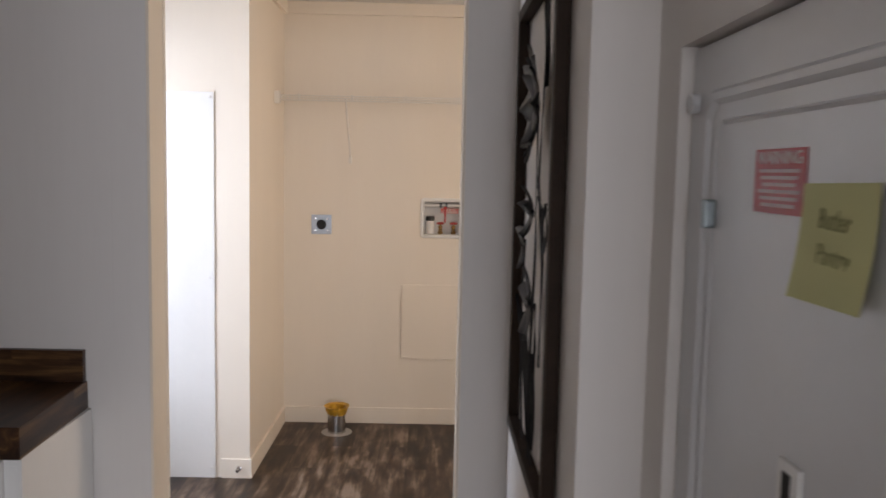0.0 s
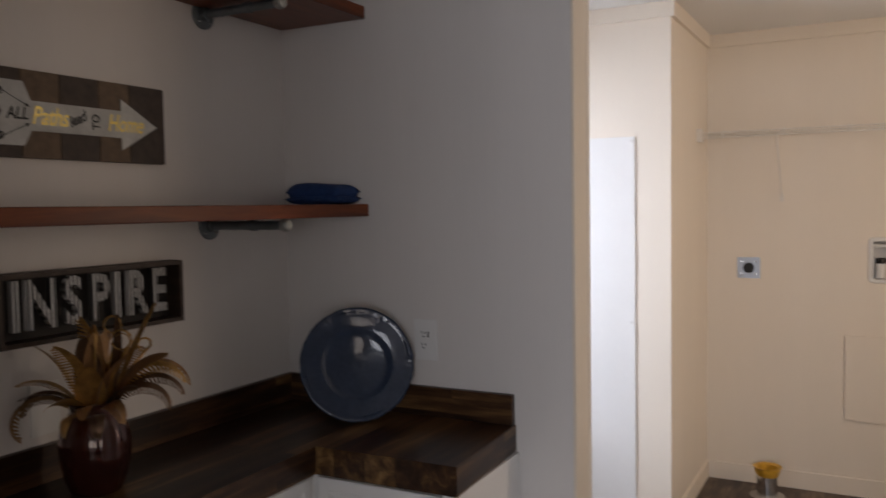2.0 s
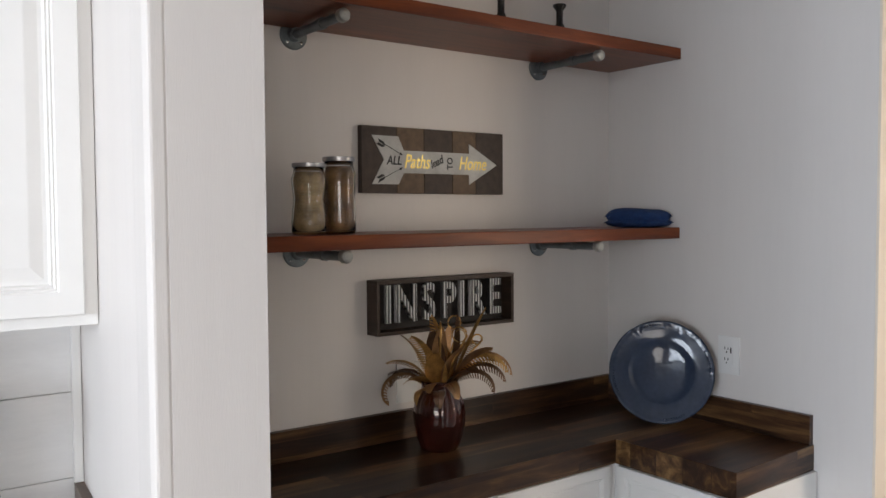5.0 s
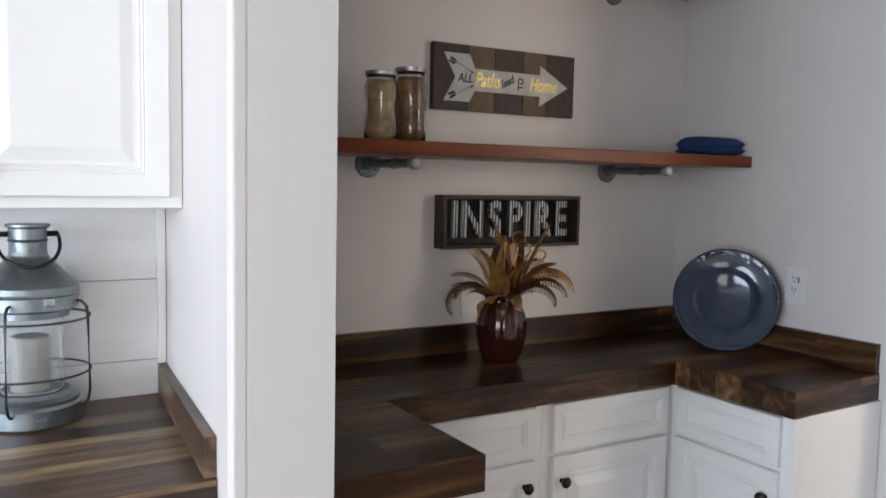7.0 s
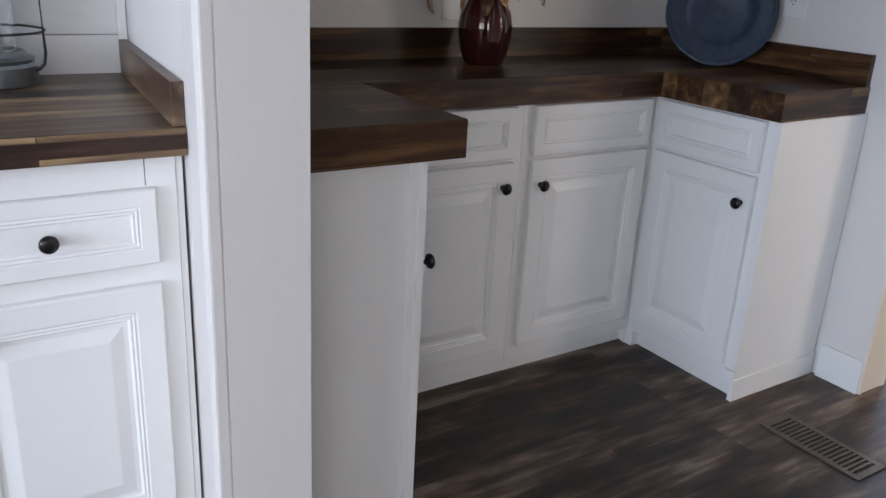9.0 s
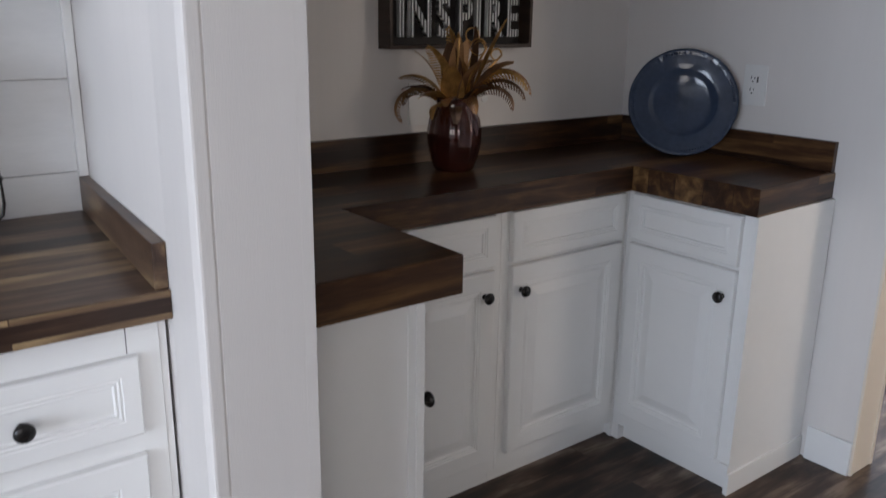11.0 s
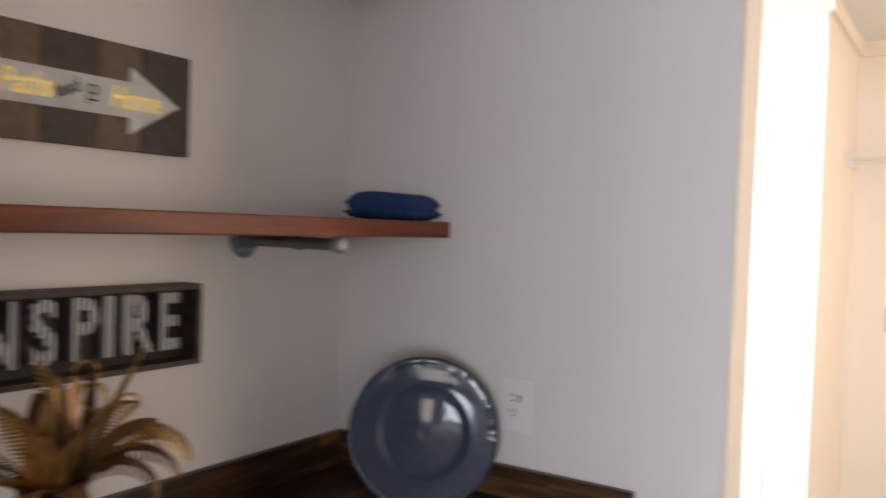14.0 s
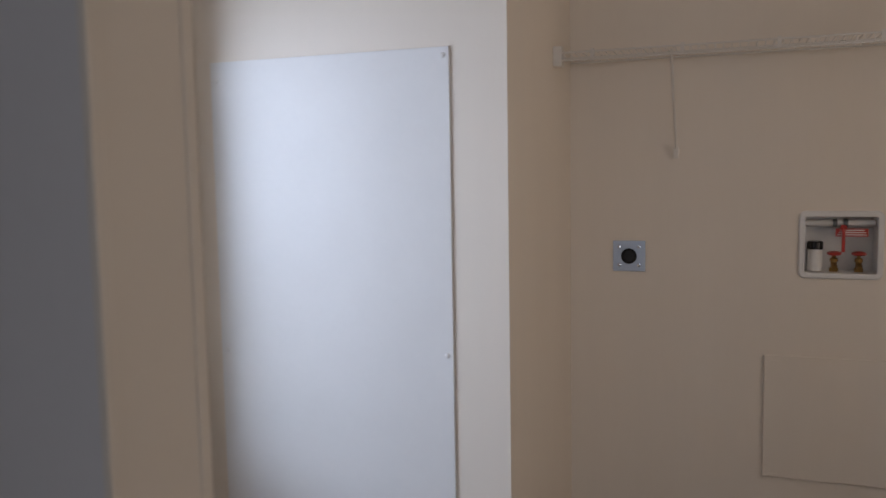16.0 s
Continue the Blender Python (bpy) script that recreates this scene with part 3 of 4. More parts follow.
_b.inputs["Strength"].default_value, _b.inputs["Distance"].default_value = 1.0, 0.006
_n.links.new(_w.outputs[0], _b.inputs["Height"])
_n.links.new(_b.outputs[0], _n.nodes["Principled BSDF"].inputs["Normal"])
# groove shade and ridge shine are painted along the same wave as the bump
_r = _n.nodes.new("ShaderNodeValToRGB")
_r.color_ramp.elements[0].color, _r.color_ramp.elements[1].color = (0.05, 0.05, 0.05, 1), (0.85, 0.85, 0.85, 1)
_n.links.new(_w.outputs[0], _r.inputs[0])
_n.links.new(_r.outputs[0], _n.nodes["Principled BSDF"].inputs["Base Color"])
for ch, x in zip("INSPIRE", (0.056, 0.121, 0.206, 0.281, 0.335, 0.397, 0.470)):
    text_mesh("letter", ch, 0.158, 0.007, CORR, sg, Matrix.Translation((x, -0.028, LH / 2 + 0.001)) @ RX, "corrugated grey metal letter", 0.70, 0.0, 0.0038)

# ---- things on shelves and counter ----
FILL1 = mat("dried_straw", (0.55, 0.38, 0.19), 0.8, var=0.65, scale=28, bump=0.8, bscale=90)
FILL2 = mat("dried_petals", (0.26, 0.13, 0.05), 0.8, var=1.0, scale=22, bump=0.9, bscale=70)
LID = mat("zinc_lid", (0.42, 0.42, 0.43), 0.35, metal=0.9, var=0.15, scale=30)


def jar(x, y, h, fill, label, waist=0.0):
    j = thing("glass_jar", (x, y, 1.5575), label, "jar")
    r = 0.0455
    h += 0.006
    out = [(0, 0.0), (r * 0.9, 0.0), (r, 0.008), (r, h * 0.18), (r * (1 - waist * 0.5), h * 0.36), (r * (1 - waist), h * 0.5), (r * (1 - waist * 0.4), h * 0.64), (r * 0.99, h * 0.78), (r * 0.86, h * 0.88), (r * 0.84, h * 0.97)]
    part("glass", lathe(bmesh.new(), out + [(q - 0.003, z) for q, z in out[:0:-1] if z > 0.001] + [(0, 0.004)], 32), GLASS, j, "clear glass", smooth=True)
    bm = bmesh.new()
    lathe(bm, [(0, 0.005)] + [(q - 0.0042, max(z, 0.006)) for q, z in out[1:9]] + [(0, h * 0.87)], 24)
    for v in bm.verts:
        if v.co.xy.length > 0.01:
            k = 1 - 0.10 * abs(noise.noise(v.co * 60 + Vector((x * 9, 0, 0))))
            v.co.x *= k
            v.co.y *= k
    part("filling", bm, fill, j, "dried plant filling", smooth=True)
    part("lid", lathe(bmesh.new(), [(0, h * 0.945 + 0.0), (r * 0.93, h * 0.945), (r * 0.95, h * 0.95), (r * 0.95, h * 1.0), (r * 0.90, h * 1.005), (r * 0.8, h), (0, h)], 32, wave=lambda a, i: 1 + 0.006 * math.cos(24 * a)), LID, j, "grey metal screw lid")


jar(0.200, -1.345, 0.176, FILL1, "clear glass jar of pale dried straw with metal lid", 0.13)
jar(0.170, -1.240, 0.197, FILL2, "clear glass jar of dark dried petals with metal lid", 0.04)

CLOTH = mat("navy_cloth", (0.012, 0.04, 0.13), 0.9, var=0.25, scale=60, bump=0.6, bscale=300)
tw = thing("folded_cloth", (0.215, -0.085, 1.5575), "folded navy blue cloth on the end of the shelf", "cloth")
for i in range(2):
    bm = bmesh.new()
    n = 22
    rows = []
    for a in range(n + 1):
        u = -0.5 + a / n
        rw = []
        for b in range(13):
            v = -0.5 + b / 12
            e = max(0.0, 1 - (2 * abs(u)) ** 5) ** 0.5 * max(0.0, 1 - (2 * abs(v)) ** 5) ** 0.5 * (1.0 - 0.34 * u * i)
            rw.append((u, v, e))
        rows.append(rw)
    w, d, t0, t1 = 0.197 - 0.008 * i, 0.14 - 0.004 * i, 0.008 * i, 0.032 + 0.033 * i
    top = [[bm.verts.new((u * w, v * d, (t0 + t1) / 2 + (t1 - t0) / 2 * e + 0.003 * noise.noise(Vector((u * 4, v * 4, i))))) for u, v, e in rw] for rw in rows]
    bot = [[bm.verts.new((u * w, v * d, (t0 + t1) / 2 - (t1 - t0) / 2 * e)) for u, v, e in rw] for rw in rows]
    for g, flip in ((top, False), (bot, True)):
        for a in range(n):
            for b in range(12):
                q = [g[a][b], g[a + 1][b], g[a + 1][b + 1], g[a][b + 1]]
                bm.faces.new(q[::-1] if flip else q)
    bmesh.ops.remove_doubles(bm, verts=bm.verts, dist=0.0004)
    part("fold", bm, CLOTH, tw, smooth=True)

PLATE = mat("slate_blue_glaze", (0.034, 0.048, 0.080), 0.09, coat=0.15, var=0.35, spec=0.4, scale=8, bump=0.05, bscale=50)
pl = thing("charger_plate", Matrix.Translation((0.397, -0.183, 0.9145)) @ Matrix.Rotation(radians(40), 4, "Z"), "glossy slate blue scalloped plate leaning against the wall", "plate")
R = 0.168
pm = Matrix.Rotation(radians(-75), 4, "X")
pm = Matrix.Rotation(radians(75), 4, "X")
prof = [(0, -0.0036), (0.008, -0.0040), (0.016, -0.0043), (0.030, -0.0033), (0.045, -0.0016), (0.070, 0.0018), (0.085, 0.0045), (0.095, 0.0075), (0.103, 0.014), (0.108, 0.016), (0.128, 0.0185), (0.136, 0.0196), (0.143, 0.0205), (0.149, 0.0208), (R - 0.015, 0.0212), (R - 0.007, 0.0245), (R, 0.024), (R, 0.019), (0.155, 0.014), (0.108, 0.006), (0.098, -0.009), (0.0, -0.009)]


def plate_rim(bm, m):
    """Raised scrolls and leaf sprays pressed into the outer third of the rim."""
    inv = m.inverted()
    for v in bm.verts:
        p = inv @ v.co
        r, a = p.xy.length, math.atan2(p.y, p.x)
        if p.z > 0.0185 and r > 0.143:
            k = min(1, (r - 0.143) / 0.008) * (0.35 + 0.65 * max(0.0, math.cos(6 * a)) ** 2)
            p.z += k * (0.0008 + 0.0030 * noise.noise(Vector((math.cos(a) * 14, math.sin(a) * 14, r * 60))))
            v.co = m @ p
    return bm


lift = Matrix.Translation((0, 0, R * math.sin(radians(75)) + 0.004)) @ Matrix.Translation((0, R * math.cos(radians(75)), 0)) @ pm
part("dish", plate_rim(lathe(bmesh.new(), prof, 192, wave=lambda a, i: 1 + (0.0055 * abs(math.sin(6 * a)) ** 0.6 - 0.004 if i in (15, 16, 17, 18) else 0), m=lift), lift), PLATE, pl, smooth=True)
for k in range(4):
    a0 = math.pi / 2 * k + 0.25
    for j in range(-4, 5):
        a = a0 + j * 0.055
        bm = bmesh.new()
        bmesh.ops.create_icosphere(bm, subdivisions=2, radius=0.0048 - 0.0003 * abs(j), matrix=lift @ Matrix.Translation((R * 0.92 * math.cos(a), R * 0.92 * math.sin(a), 0.0215)))
        part("rim_bead", bm, PLATE, pl, smooth=True)

AMBER = mat("amber_purple_glass", (0.20, 0.052, 0.040), 0.06, trans=0.85, ior=1.5, coat=0.5, var=0.6, scale=5)
vs = thing("ribbed_vase", (0.170, -0.912, 0.9145), "ribbed amber and plum glass vase holding bronze feathers", "vase")
vp = [(0, 0), (0.050, 0), (0.056, 0.006), (0.066, 0.035), (0.074, 0.075), (0.076, 0.11), (0.070, 0.145), (0.056, 0.172), (0.050, 0.185), (0.054, 0.20), (0.058, 0.206)]
part("glass", lathe(bmesh.new(), vp + [(r - 0.004, z) for r, z in vp[:1:-1]] + [(0, 0.008)], 96, wave=lambda a, i: 1 + 0.045 * abs(math.cos(7 * a)) - 0.02), AMBER, vs, smooth=True)
BRONZE = mat("bronze_leaf", (0.36, 0.20, 0.09), 0.36, metal=0.55, var=0.45, scale=25)
GOLDLEAF = mat("golden_leaf", (0.52, 0.30, 0.10), 0.30, metal=0.65, var=0.55, scale=30)
DARKLEAF = mat("dark_bronze_leaf", (0.15, 0.085, 0.05), 0.38, metal=0.5, var=0.5, scale=25)
n_leaves = []
fe = thing("bronze_feathers", (0.170, -0.912, 1.085), "bunch of bronze metallic feather leaves in the vase", "decoration")


def feather(az, length, lift0, droop, width, roll=40, slit=True):
    """A leaf that leaves the vase at an angle and bends over: solid on one side of its rib, barbed on the other."""
    bm = bmesh.new()
    n = 30
    length *= 0.92
    droop *= 1.12
    if droop < 1.7:
        length, width = length * 1.22, width * 1.35
    az, roll = radians(az), radians(roll)
    c, s = math.cos(az), math.sin(az)
    pts, ang, r, z = [], lift0, 0.012, -0.05
    for i in range(n + 1):
        pts.append((r, z, ang))
        r += math.cos(ang) * length / n
        z += math.sin(ang) * length / n
        ang -= droop / n * (0.3 + 1.4 * i / n)

    def P(i, side, lift=0.0):
        r, z, a = pts[i]
        h, k = side * math.cos(roll), side * math.sin(roll) + lift
        r2, z2 = r - math.sin(a) * k, z + math.cos(a) * k
        return Vector((r2 * c - h * s, r2 * s + h * c, z2))
    for i in range(n):
        def W(q):
            u = q / n
            return width * max(0.0, math.sin(math.pi * min(1, max(0.0, (u - 0.2) / 0.82)))) ** 0.75
        rib = 0.0028 * (1 - 0.6 * i / n)
        bm.faces.new([bm.verts.new(v) for v in (P(i, -rib, 0.001), P(i + 1, -rib, 0.001), P(i + 1, rib, 0.001), P(i, rib, 0.001))])
        if W(i) + W(i + 1) > 0.001:
            w0, w1 = max(W(i), 0.0005), max(W(i + 1), 0.0005)
            bm.faces.new([bm.verts.new(v) for v in (P(i, rib, 0.001), P(i + 1, rib, 0.001), P(i + 1, rib + w1 * 0.8), P(i, rib + w0 * 0.8))])
            j = min(n - 1, i + 1)
            f = 0.55 if slit else 1.0
            q = P(i, -rib, 0.001)
            t = P(j, -rib - w0)
            bm.faces.new([bm.verts.new(v) for v in (q, t, t.lerp(P(j + 1, -rib - w1), f), q.lerp(P(i + 1, -rib, 0.001), f))])
    bmesh.ops.remove_doubles(bm, verts=bm.verts, dist=0.00002)
    n_leaves.append(1)
    part("feather", bm, (BRONZE, GOLDLEAF, DARKLEAF)[len(n_leaves) % 3], fe)


# azimuth 55 runs along the wall to the right, -125 to the left, -35 out towards the room
for q in ((-125, 0.25, 1.42, 1.75, 0.019, 35), (-118, 0.22, 1.3, 1.7, 0.014, 30), (-120, 0.30, 1.35, 3.6, 0.020, 40), (-128, 0.25, 1.75, 0.55, 0.018, 60), (-60, 0.21, 1.62, 0.4, 0.024, 10, False),
          (-20, 0.22, 1.60, 0.3, 0.022, 15, False), (55, 0.33, 1.45, 2.55, 0.021, 40), (48, 0.30, 1.35, 2.5, 0.020, 35), (64, 0.36, 1.4, 2.7, 0.018, 45), (50, 0.29, 1.25, 0.2, 0.007, 30, False),
          (60, 0.25, 1.3, -0.3, 0.010, 40, False), (35, 0.23, 1.35, 1.2, 0.020, 25, False), (60, 0.22, 1.2, -1.4, 0.012, 20, False), (-35, 0.17, 1.45, 3.4, 0.018, 5), (-50, 0.18, 1.5, 2.4, 0.022, 15, False),
          (-95, 0.19, 1.5, 2.2, 0.020, 30, False), (145, 0.22, 1.5, 0.8, 0.022, 10), (100, 0.24, 1.35, 1.4, 0.020, 30), (-160, 0.23, 1.4, 1.0, 0.020, 20), (10, 0.20, 1.45, 1.6, 0.022, 15, False),
          (25, 0.24, 1.5, -0.5, 0.014, 50, False), (-80, 0.23, 1.5, 0.9, 0.018, 40), (-140, 0.25, 1.45, 2.9, 0.016, 50), (-10, 0.20, 1.5, 2.9, 0.020, 20), (-70, 0.19, 1.4, 3.0, 0.022, 25, False),
          (70, 0.20, 1.55, 1.9, 0.020, 60, False), (20, 0.19, 1.55, 0.9, 0.024, 0, False), (-45, 0.16, 1.5, 0.5, 0.026, 0, False), (40, 0.27, 1.4, 2.9, 0.016, 50), (80, 0.22, 1.7, 0.6, 0.016, 70, False)):
    feather(*q)

for k, (az, r, z, turns, rad) in enumerate(((30, 0.09, 0.17, 1.4, 0.026), (60, 0.13, 0.15, 1.1, 0.018), (-30, 0.06, 0.19, 1.2, 0.022), (75, 0.07, 0.20, 0.9, 0.024))):
    c, sn = math.cos(radians(az)), math.sin(radians(az))
    pts = [(0.012 * c, 0.012 * sn, -0.04), (r * 0.5 * c, r * 0.5 * sn, z * 0.55)]
    pts += [((r - rad + rad * (1 - 0.4 * u) * math.cos(turns * 6.28 * u)) * c + 0.006 * u, (r - rad + rad * (1 - 0.4 * u) * math.cos(turns * 6.28 * u)) * sn, z + rad * (1 - 0.4 * u) * math.sin(turns * 6.28 * u)) for u in [j / 18 for j in range(19)]]
    part("curl", tube(bmesh.new(), pts, lambda u: 0.0032 - 0.002 * u, 6), GOLDLEAF, fe, "thin curled bronze tendril", smooth=True)


def outlet(name, m, usb=True, blank=False, label="white duplex outlet plate on the wall"):
    """Faces local -y."""
    o = thing(name, m, label, "outlet")
    part("plate", B(-0.0395, 0.0395, -0.006, 0, -0.062, 0.062, bevel=0.002), PLASTIC, o)
    if blank:
        return
    part("insert", B(-0.0175, 0.0175, -0.0078, -0.006, -0.035, 0.035, bevel=0.0012), PLASTIC, o)
    for z in (0.017, -0.018):
        x0 = -0.006 if usb else 0.0
        part("slot", B(x0 - 0.0078, x0 - 0.0052, -0.0084, -0.0078, z + 0.001, z + 0.0095), CREV, o)
        part("slot", B(x0 + 0.0042, x0 + 0.0068, -0.0084, -0.0078, z + 0.001, z + 0.0080), CREV, o)
        part("ground_slot", rod(bmesh.new(), (x0, -0.0084, z - 0.0065), (x0, -0.0078, z - 0.0065), 0.0026, 10), CREV, o)
    if usb:
        part("port", B(0.0075, 0.0125, -0.0086, -0.0078, 0.008, 0.026, bevel=0.0004), CREV, o, "dark charging port")
    for z in (-0.05, 0.05):
        part("screw", lathe(bmesh.new(), [(0.003, 0), (0.0025, 0.001), (0, 0.0012)], 10, m=Matrix.Translation((0, -0.006, z)) @ Matrix.Rotation(radians(90), 4, "X")), PLASTIC, o)


outlet("wall_outlet", Matrix.Translation((0.525, 0, 1.143)), True, label="white outlet with charging port above the counter")
outlet("wall_outlet", Matrix.Translation((0, -0.915, 1.085)) @ RZ(radians(90), 4, "Z"), False, True, "plain white blank wall plate behind the feather vase")
sw = thing("cover_plate", Matrix.Translation((0, -0.66, 1.09)) @ RZ(radians(90), 4, "Z"), "small white blank cap on the wall", "cover plate")
part("disc", lathe(bmesh.new(), [(0.014, 0), (0.013, 0.003), (0, 0.004)], 20, m=RX), PLASTIC, sw)

ch = thing("candle_jar", (0.13, -1.66, 0.9145), "amber candle jar with dark wire holder on the counter", "candle")
part("holder", lathe(bmesh.new(), [(0, 0), (0.042, 0), (0.042, 0.004), (0.012, 0.008), (0.01, 0.05), (0.034, 0.054), (0.034, 0.058), (0, 0.058)], 24), BLACK, ch, "black metal holder", smooth=False)
g = part("glass", lathe(bmesh.new(), [(0, 0.059), (0.03, 0.059), (0.034, 0.07), (0.034, 0.13), (0.036, 0.135), (0.033, 0.135), (0.031, 0.07), (0, 0.063)], 28), GLASS, ch, "clear glass cup", smooth=True)
part("wax", lathe(bmesh.new(), [(0, 0.064), (0.029, 0.064), (0.0295, 0.115), (0, 0.114)], 24), mat("yellow_wax", (0.55, 0.38, 0.08), 0.5), ch, "yellow wax", smooth=False)
part("bead", lathe(bmesh.new(), [(0, 0), (0.012, 0.006), (0.014, 0.014), (0.010, 0.022), (0, 0.026)], 16, m=Matrix.Translation((0.03, 0.035, 0.028))), BLACK, ch, "dark round bead", smooth=True)
for y in (-0.41, -0.66):
    cs = thing("candlestick", (0.16, y, 2.1665), "small black turned candlestick on the top shelf", "candlestick", "candlesticks on the top shelf")
    part("base", lathe(bmesh.new(), [(0, 0), (0.026, 0), (0.028, 0.006), (0.020, 0.014), (0.012, 0.02), (0.010, 0.04), (0.016, 0.05), (0.011, 0.06), (0.011, 0.10), (0.022, 0.115), (0.022, 0.12), (0, 0.12)], 24), BLACK, cs, smooth=True)

# ---- lantern ----
ln = thing("metal_lantern", Matrix.Translation((0.165, -2.192, KZ + 0.0005)) @ Matrix.Scale(1.14, 4), "galvanised metal ship lantern with wire cage and candle on the worktop", "lantern")
part("base", lathe(bmesh.new(), [(0, 0), (0.088, 0), (0.092, 0.004), (0.092, 0.036), (0.087, 0.042), (0.088, 0.048), (0.076, 0.054), (0.070, 0.062), (0, 0.062)], 112), GALV, ln, smooth=False)
part("chimney_glass", lathe(bmesh.new(), [(0.058, 0.062), (0.060, 0.066), (0.060, 0.212), (0.0575, 0.212), (0.0575, 0.064), (0.058, 0.062)], 48), GLASS, ln, "clear glass cylinder", smooth=False)
part("candle", lathe(bmesh.new(), [(0, 0.062), (0.036, 0.062), (0.036, 0.165), (0.033, 0.168), (0, 0.164)], 28), mat("white_wax", (0.48, 0.45, 0.43), 0.6, var=0.1), ln, "white pillar candle")
part("hood", lathe(bmesh.new(), [(0.060, 0.206), (0.072, 0.208), (0.072, 0.220), (0.089, 0.226), (0.089, 0.250), (0.091, 0.253), (0.089, 0.257), (0.089, 0.268), (0.038, 0.322), (0.036, 0.326)], 112), GALV, ln, smooth=False)
part("neck", lathe(bmesh.new(), [(0.036, 0.320), (0.034, 0.332), (0.034, 0.352), (0.037, 0.355), (0.034, 0.358), (0.034, 0.378), (0.040, 0.382), (0.040, 0.386), (0.030, 0.386), (0, 0.384)], 80), GALV, ln, smooth=False)
CAGE = mat("dark_wire", (0.055, 0.052, 0.05), 0.4, metal=0.7, var=0.3, scale=30)
for k in range(4):
    a = k * math.pi / 2 - 0.45
    c, s = math.cos(a), math.sin(a)
    pts = [(0.086 * c, 0.086 * s, 0.238), (0.098 * c, 0.098 * s, 0.237), (0.108 * c, 0.108 * s, 0.226), (0.110 * c, 0.110 * s, 0.20), (0.112 * c, 0.112 * s, 0.06), (0.108 * c, 0.108 * s, 0.04), (0.098 * c, 0.098 * s, 0.03), (0.090 * c, 0.090 * s, 0.028)]
    part("cage_wire", tube(bmesh.new(), pts, 0.0030, 8), CAGE, ln, "dark curved cage wire", smooth=True)
for z in (0.205, 0.098):
    part("cage_ring", tube(bmesh.new(), [(0.109 * math.cos(a), 0.109 * math.sin(a), z) for a in [2 * math.pi * k / 40 for k in range(40)]], 0.0022, 8, True), CAGE, ln, "dark wire ring", smooth=True)
for y in (-0.043, 0.043):
    part("ear", rod(bmesh.new(), (0, y - 0.010, 0.367), (0, y + 0.010, 0.367), 0.0055, 12), BLACK, ln, "small black handle ear")
pts = [(0.074 * math.sin(a), 0.053 * math.cos(a) * (1 + 0.25 * math.sin(a)), 0.367 - 0.058 * math.sin(a)) for a in [math.pi * k / 20 for k in range(21)]]
part("bail_handle", tube(bmesh.new(), pts, 0.0036, 8), BLACK, ln, "black bail handle", smooth=True)
part("latch", B(0.085, 0.098, 0.02, 0.036, 0.236, 0.252, bevel=0.002), CHROME, ln)
part("latch", B(0.085, 0.096, 0.0, 0.02, 0.016, 0.022, bevel=0.001), PIPE, ln)

# ---- laundry fittings ----
ac = thing("chase_access_panel", (0, YA, 0), "tall white screwed access panel on the warm-light tinted wall", "access panel")
part("panel", B(-0.05, 0.730, -0.007, -0.002, 0.0, 1.858, bevel=0.001), mat("panel_white", (0.76, 0.75, 0.73), 0.4, var=0.02), ac)
for x, z in ((0.712, 1.835), (0.712, 0.985), (-0.03, 1.80), (-0.03, 0.96), (0.712, 0.05)):
    part("screw", lathe(bmesh.new(), [(0.008, 0.007), (0.007, 0.010), (0.003, 0.0115), (0, 0.012)], 14, m=Matrix.Translation((x, 0, z)) @ RX), PLASTIC, ac)
ac = thing("valve_access_panel", (1.590, YB, 0.396), "low white plastic access cover on the laundry wall", "access panel")
part("panel", B(0, 0.52, -0.010, -0.001, 0, 0.446, bevel=0.003), WALL_L, ac)
part("clip", B(0.02, 0.05, -0.013, -0.010, 0.008, 0.016, bevel=0.001), WALL_L, ac)
part("clip", B(0.02, 0.05, -0.013, -0.010, 0.420, 0.428, bevel=0.001), WALL_L, ac)
do = thing("dryer_outlet", (1.114, YB, 1.187), "round black dryer socket in a square steel plate", "outlet")
part("plate", B(-0.059, 0.059, -0.004, 0, -0.057, 0.057, bevel=0.001), mat("brushed_plate", (0.40, 0.43, 0.47), 0.3, metal=0.9), do)
part("socket", lathe(bmesh.new(), [(0, 0.006), (0.022, 0.006), (0.026, 0.012), (0.029, 0.012), (0.029, 0.004)], 32, m=RX), BLACK, do, "round black socket")
for x in (-0.036, 0.036):
    for z in (-0.034, 0.034):
        part("screw", lathe(bmesh.new(), [(0.007, 0.004), (0.006, 0.006), (0, 0.007)], 10, m=Matrix.Translation((x, 0, z)) @ RX), CHROME, do)
wb = thing("washer_outlet_box", (BXX, YB, BXZ), "recessed white washer supply box with red valves", "valve box")


def rounded(x0, x1, z0, z1, r, n=6):
    out = []
    for cx, cz, a0 in ((x1 - r, z1 - r, 0), (x0 + r, z1 - r, 90), (x0 + r, z0 + r, 180), (x1 - r, z0 + r, 270)):
        out += [(cx + r * math.cos(radians(a0 + 90 * k / n)), cz + r * math.sin(radians(a0 + 90 * k / n))) for k in range(n + 1)]
    return out


bm = bmesh.new()
RINGS = [(0.0, 0.0, 0.024), (0.002, -0.007, 0.022), (0.005, -0.010, 0.020), (0.018, -0.010, 0.010), (0.021, -0.007, 0.008), (0.022, 0.085, 0.006)]
loops = [[bm.verts.new((x, y, z)) for x, z in rounded(i, BW - i, i, BH - i, r)] for i, y, r in RINGS]
for a, b in zip(loops, loops[1:]):
    for k in range(len(a)):
        bm.faces.new((a[k], a[(k + 1) % len(a)], b[(k + 1) % len(a)], b[k]))
bm.faces.new(loops[-1])
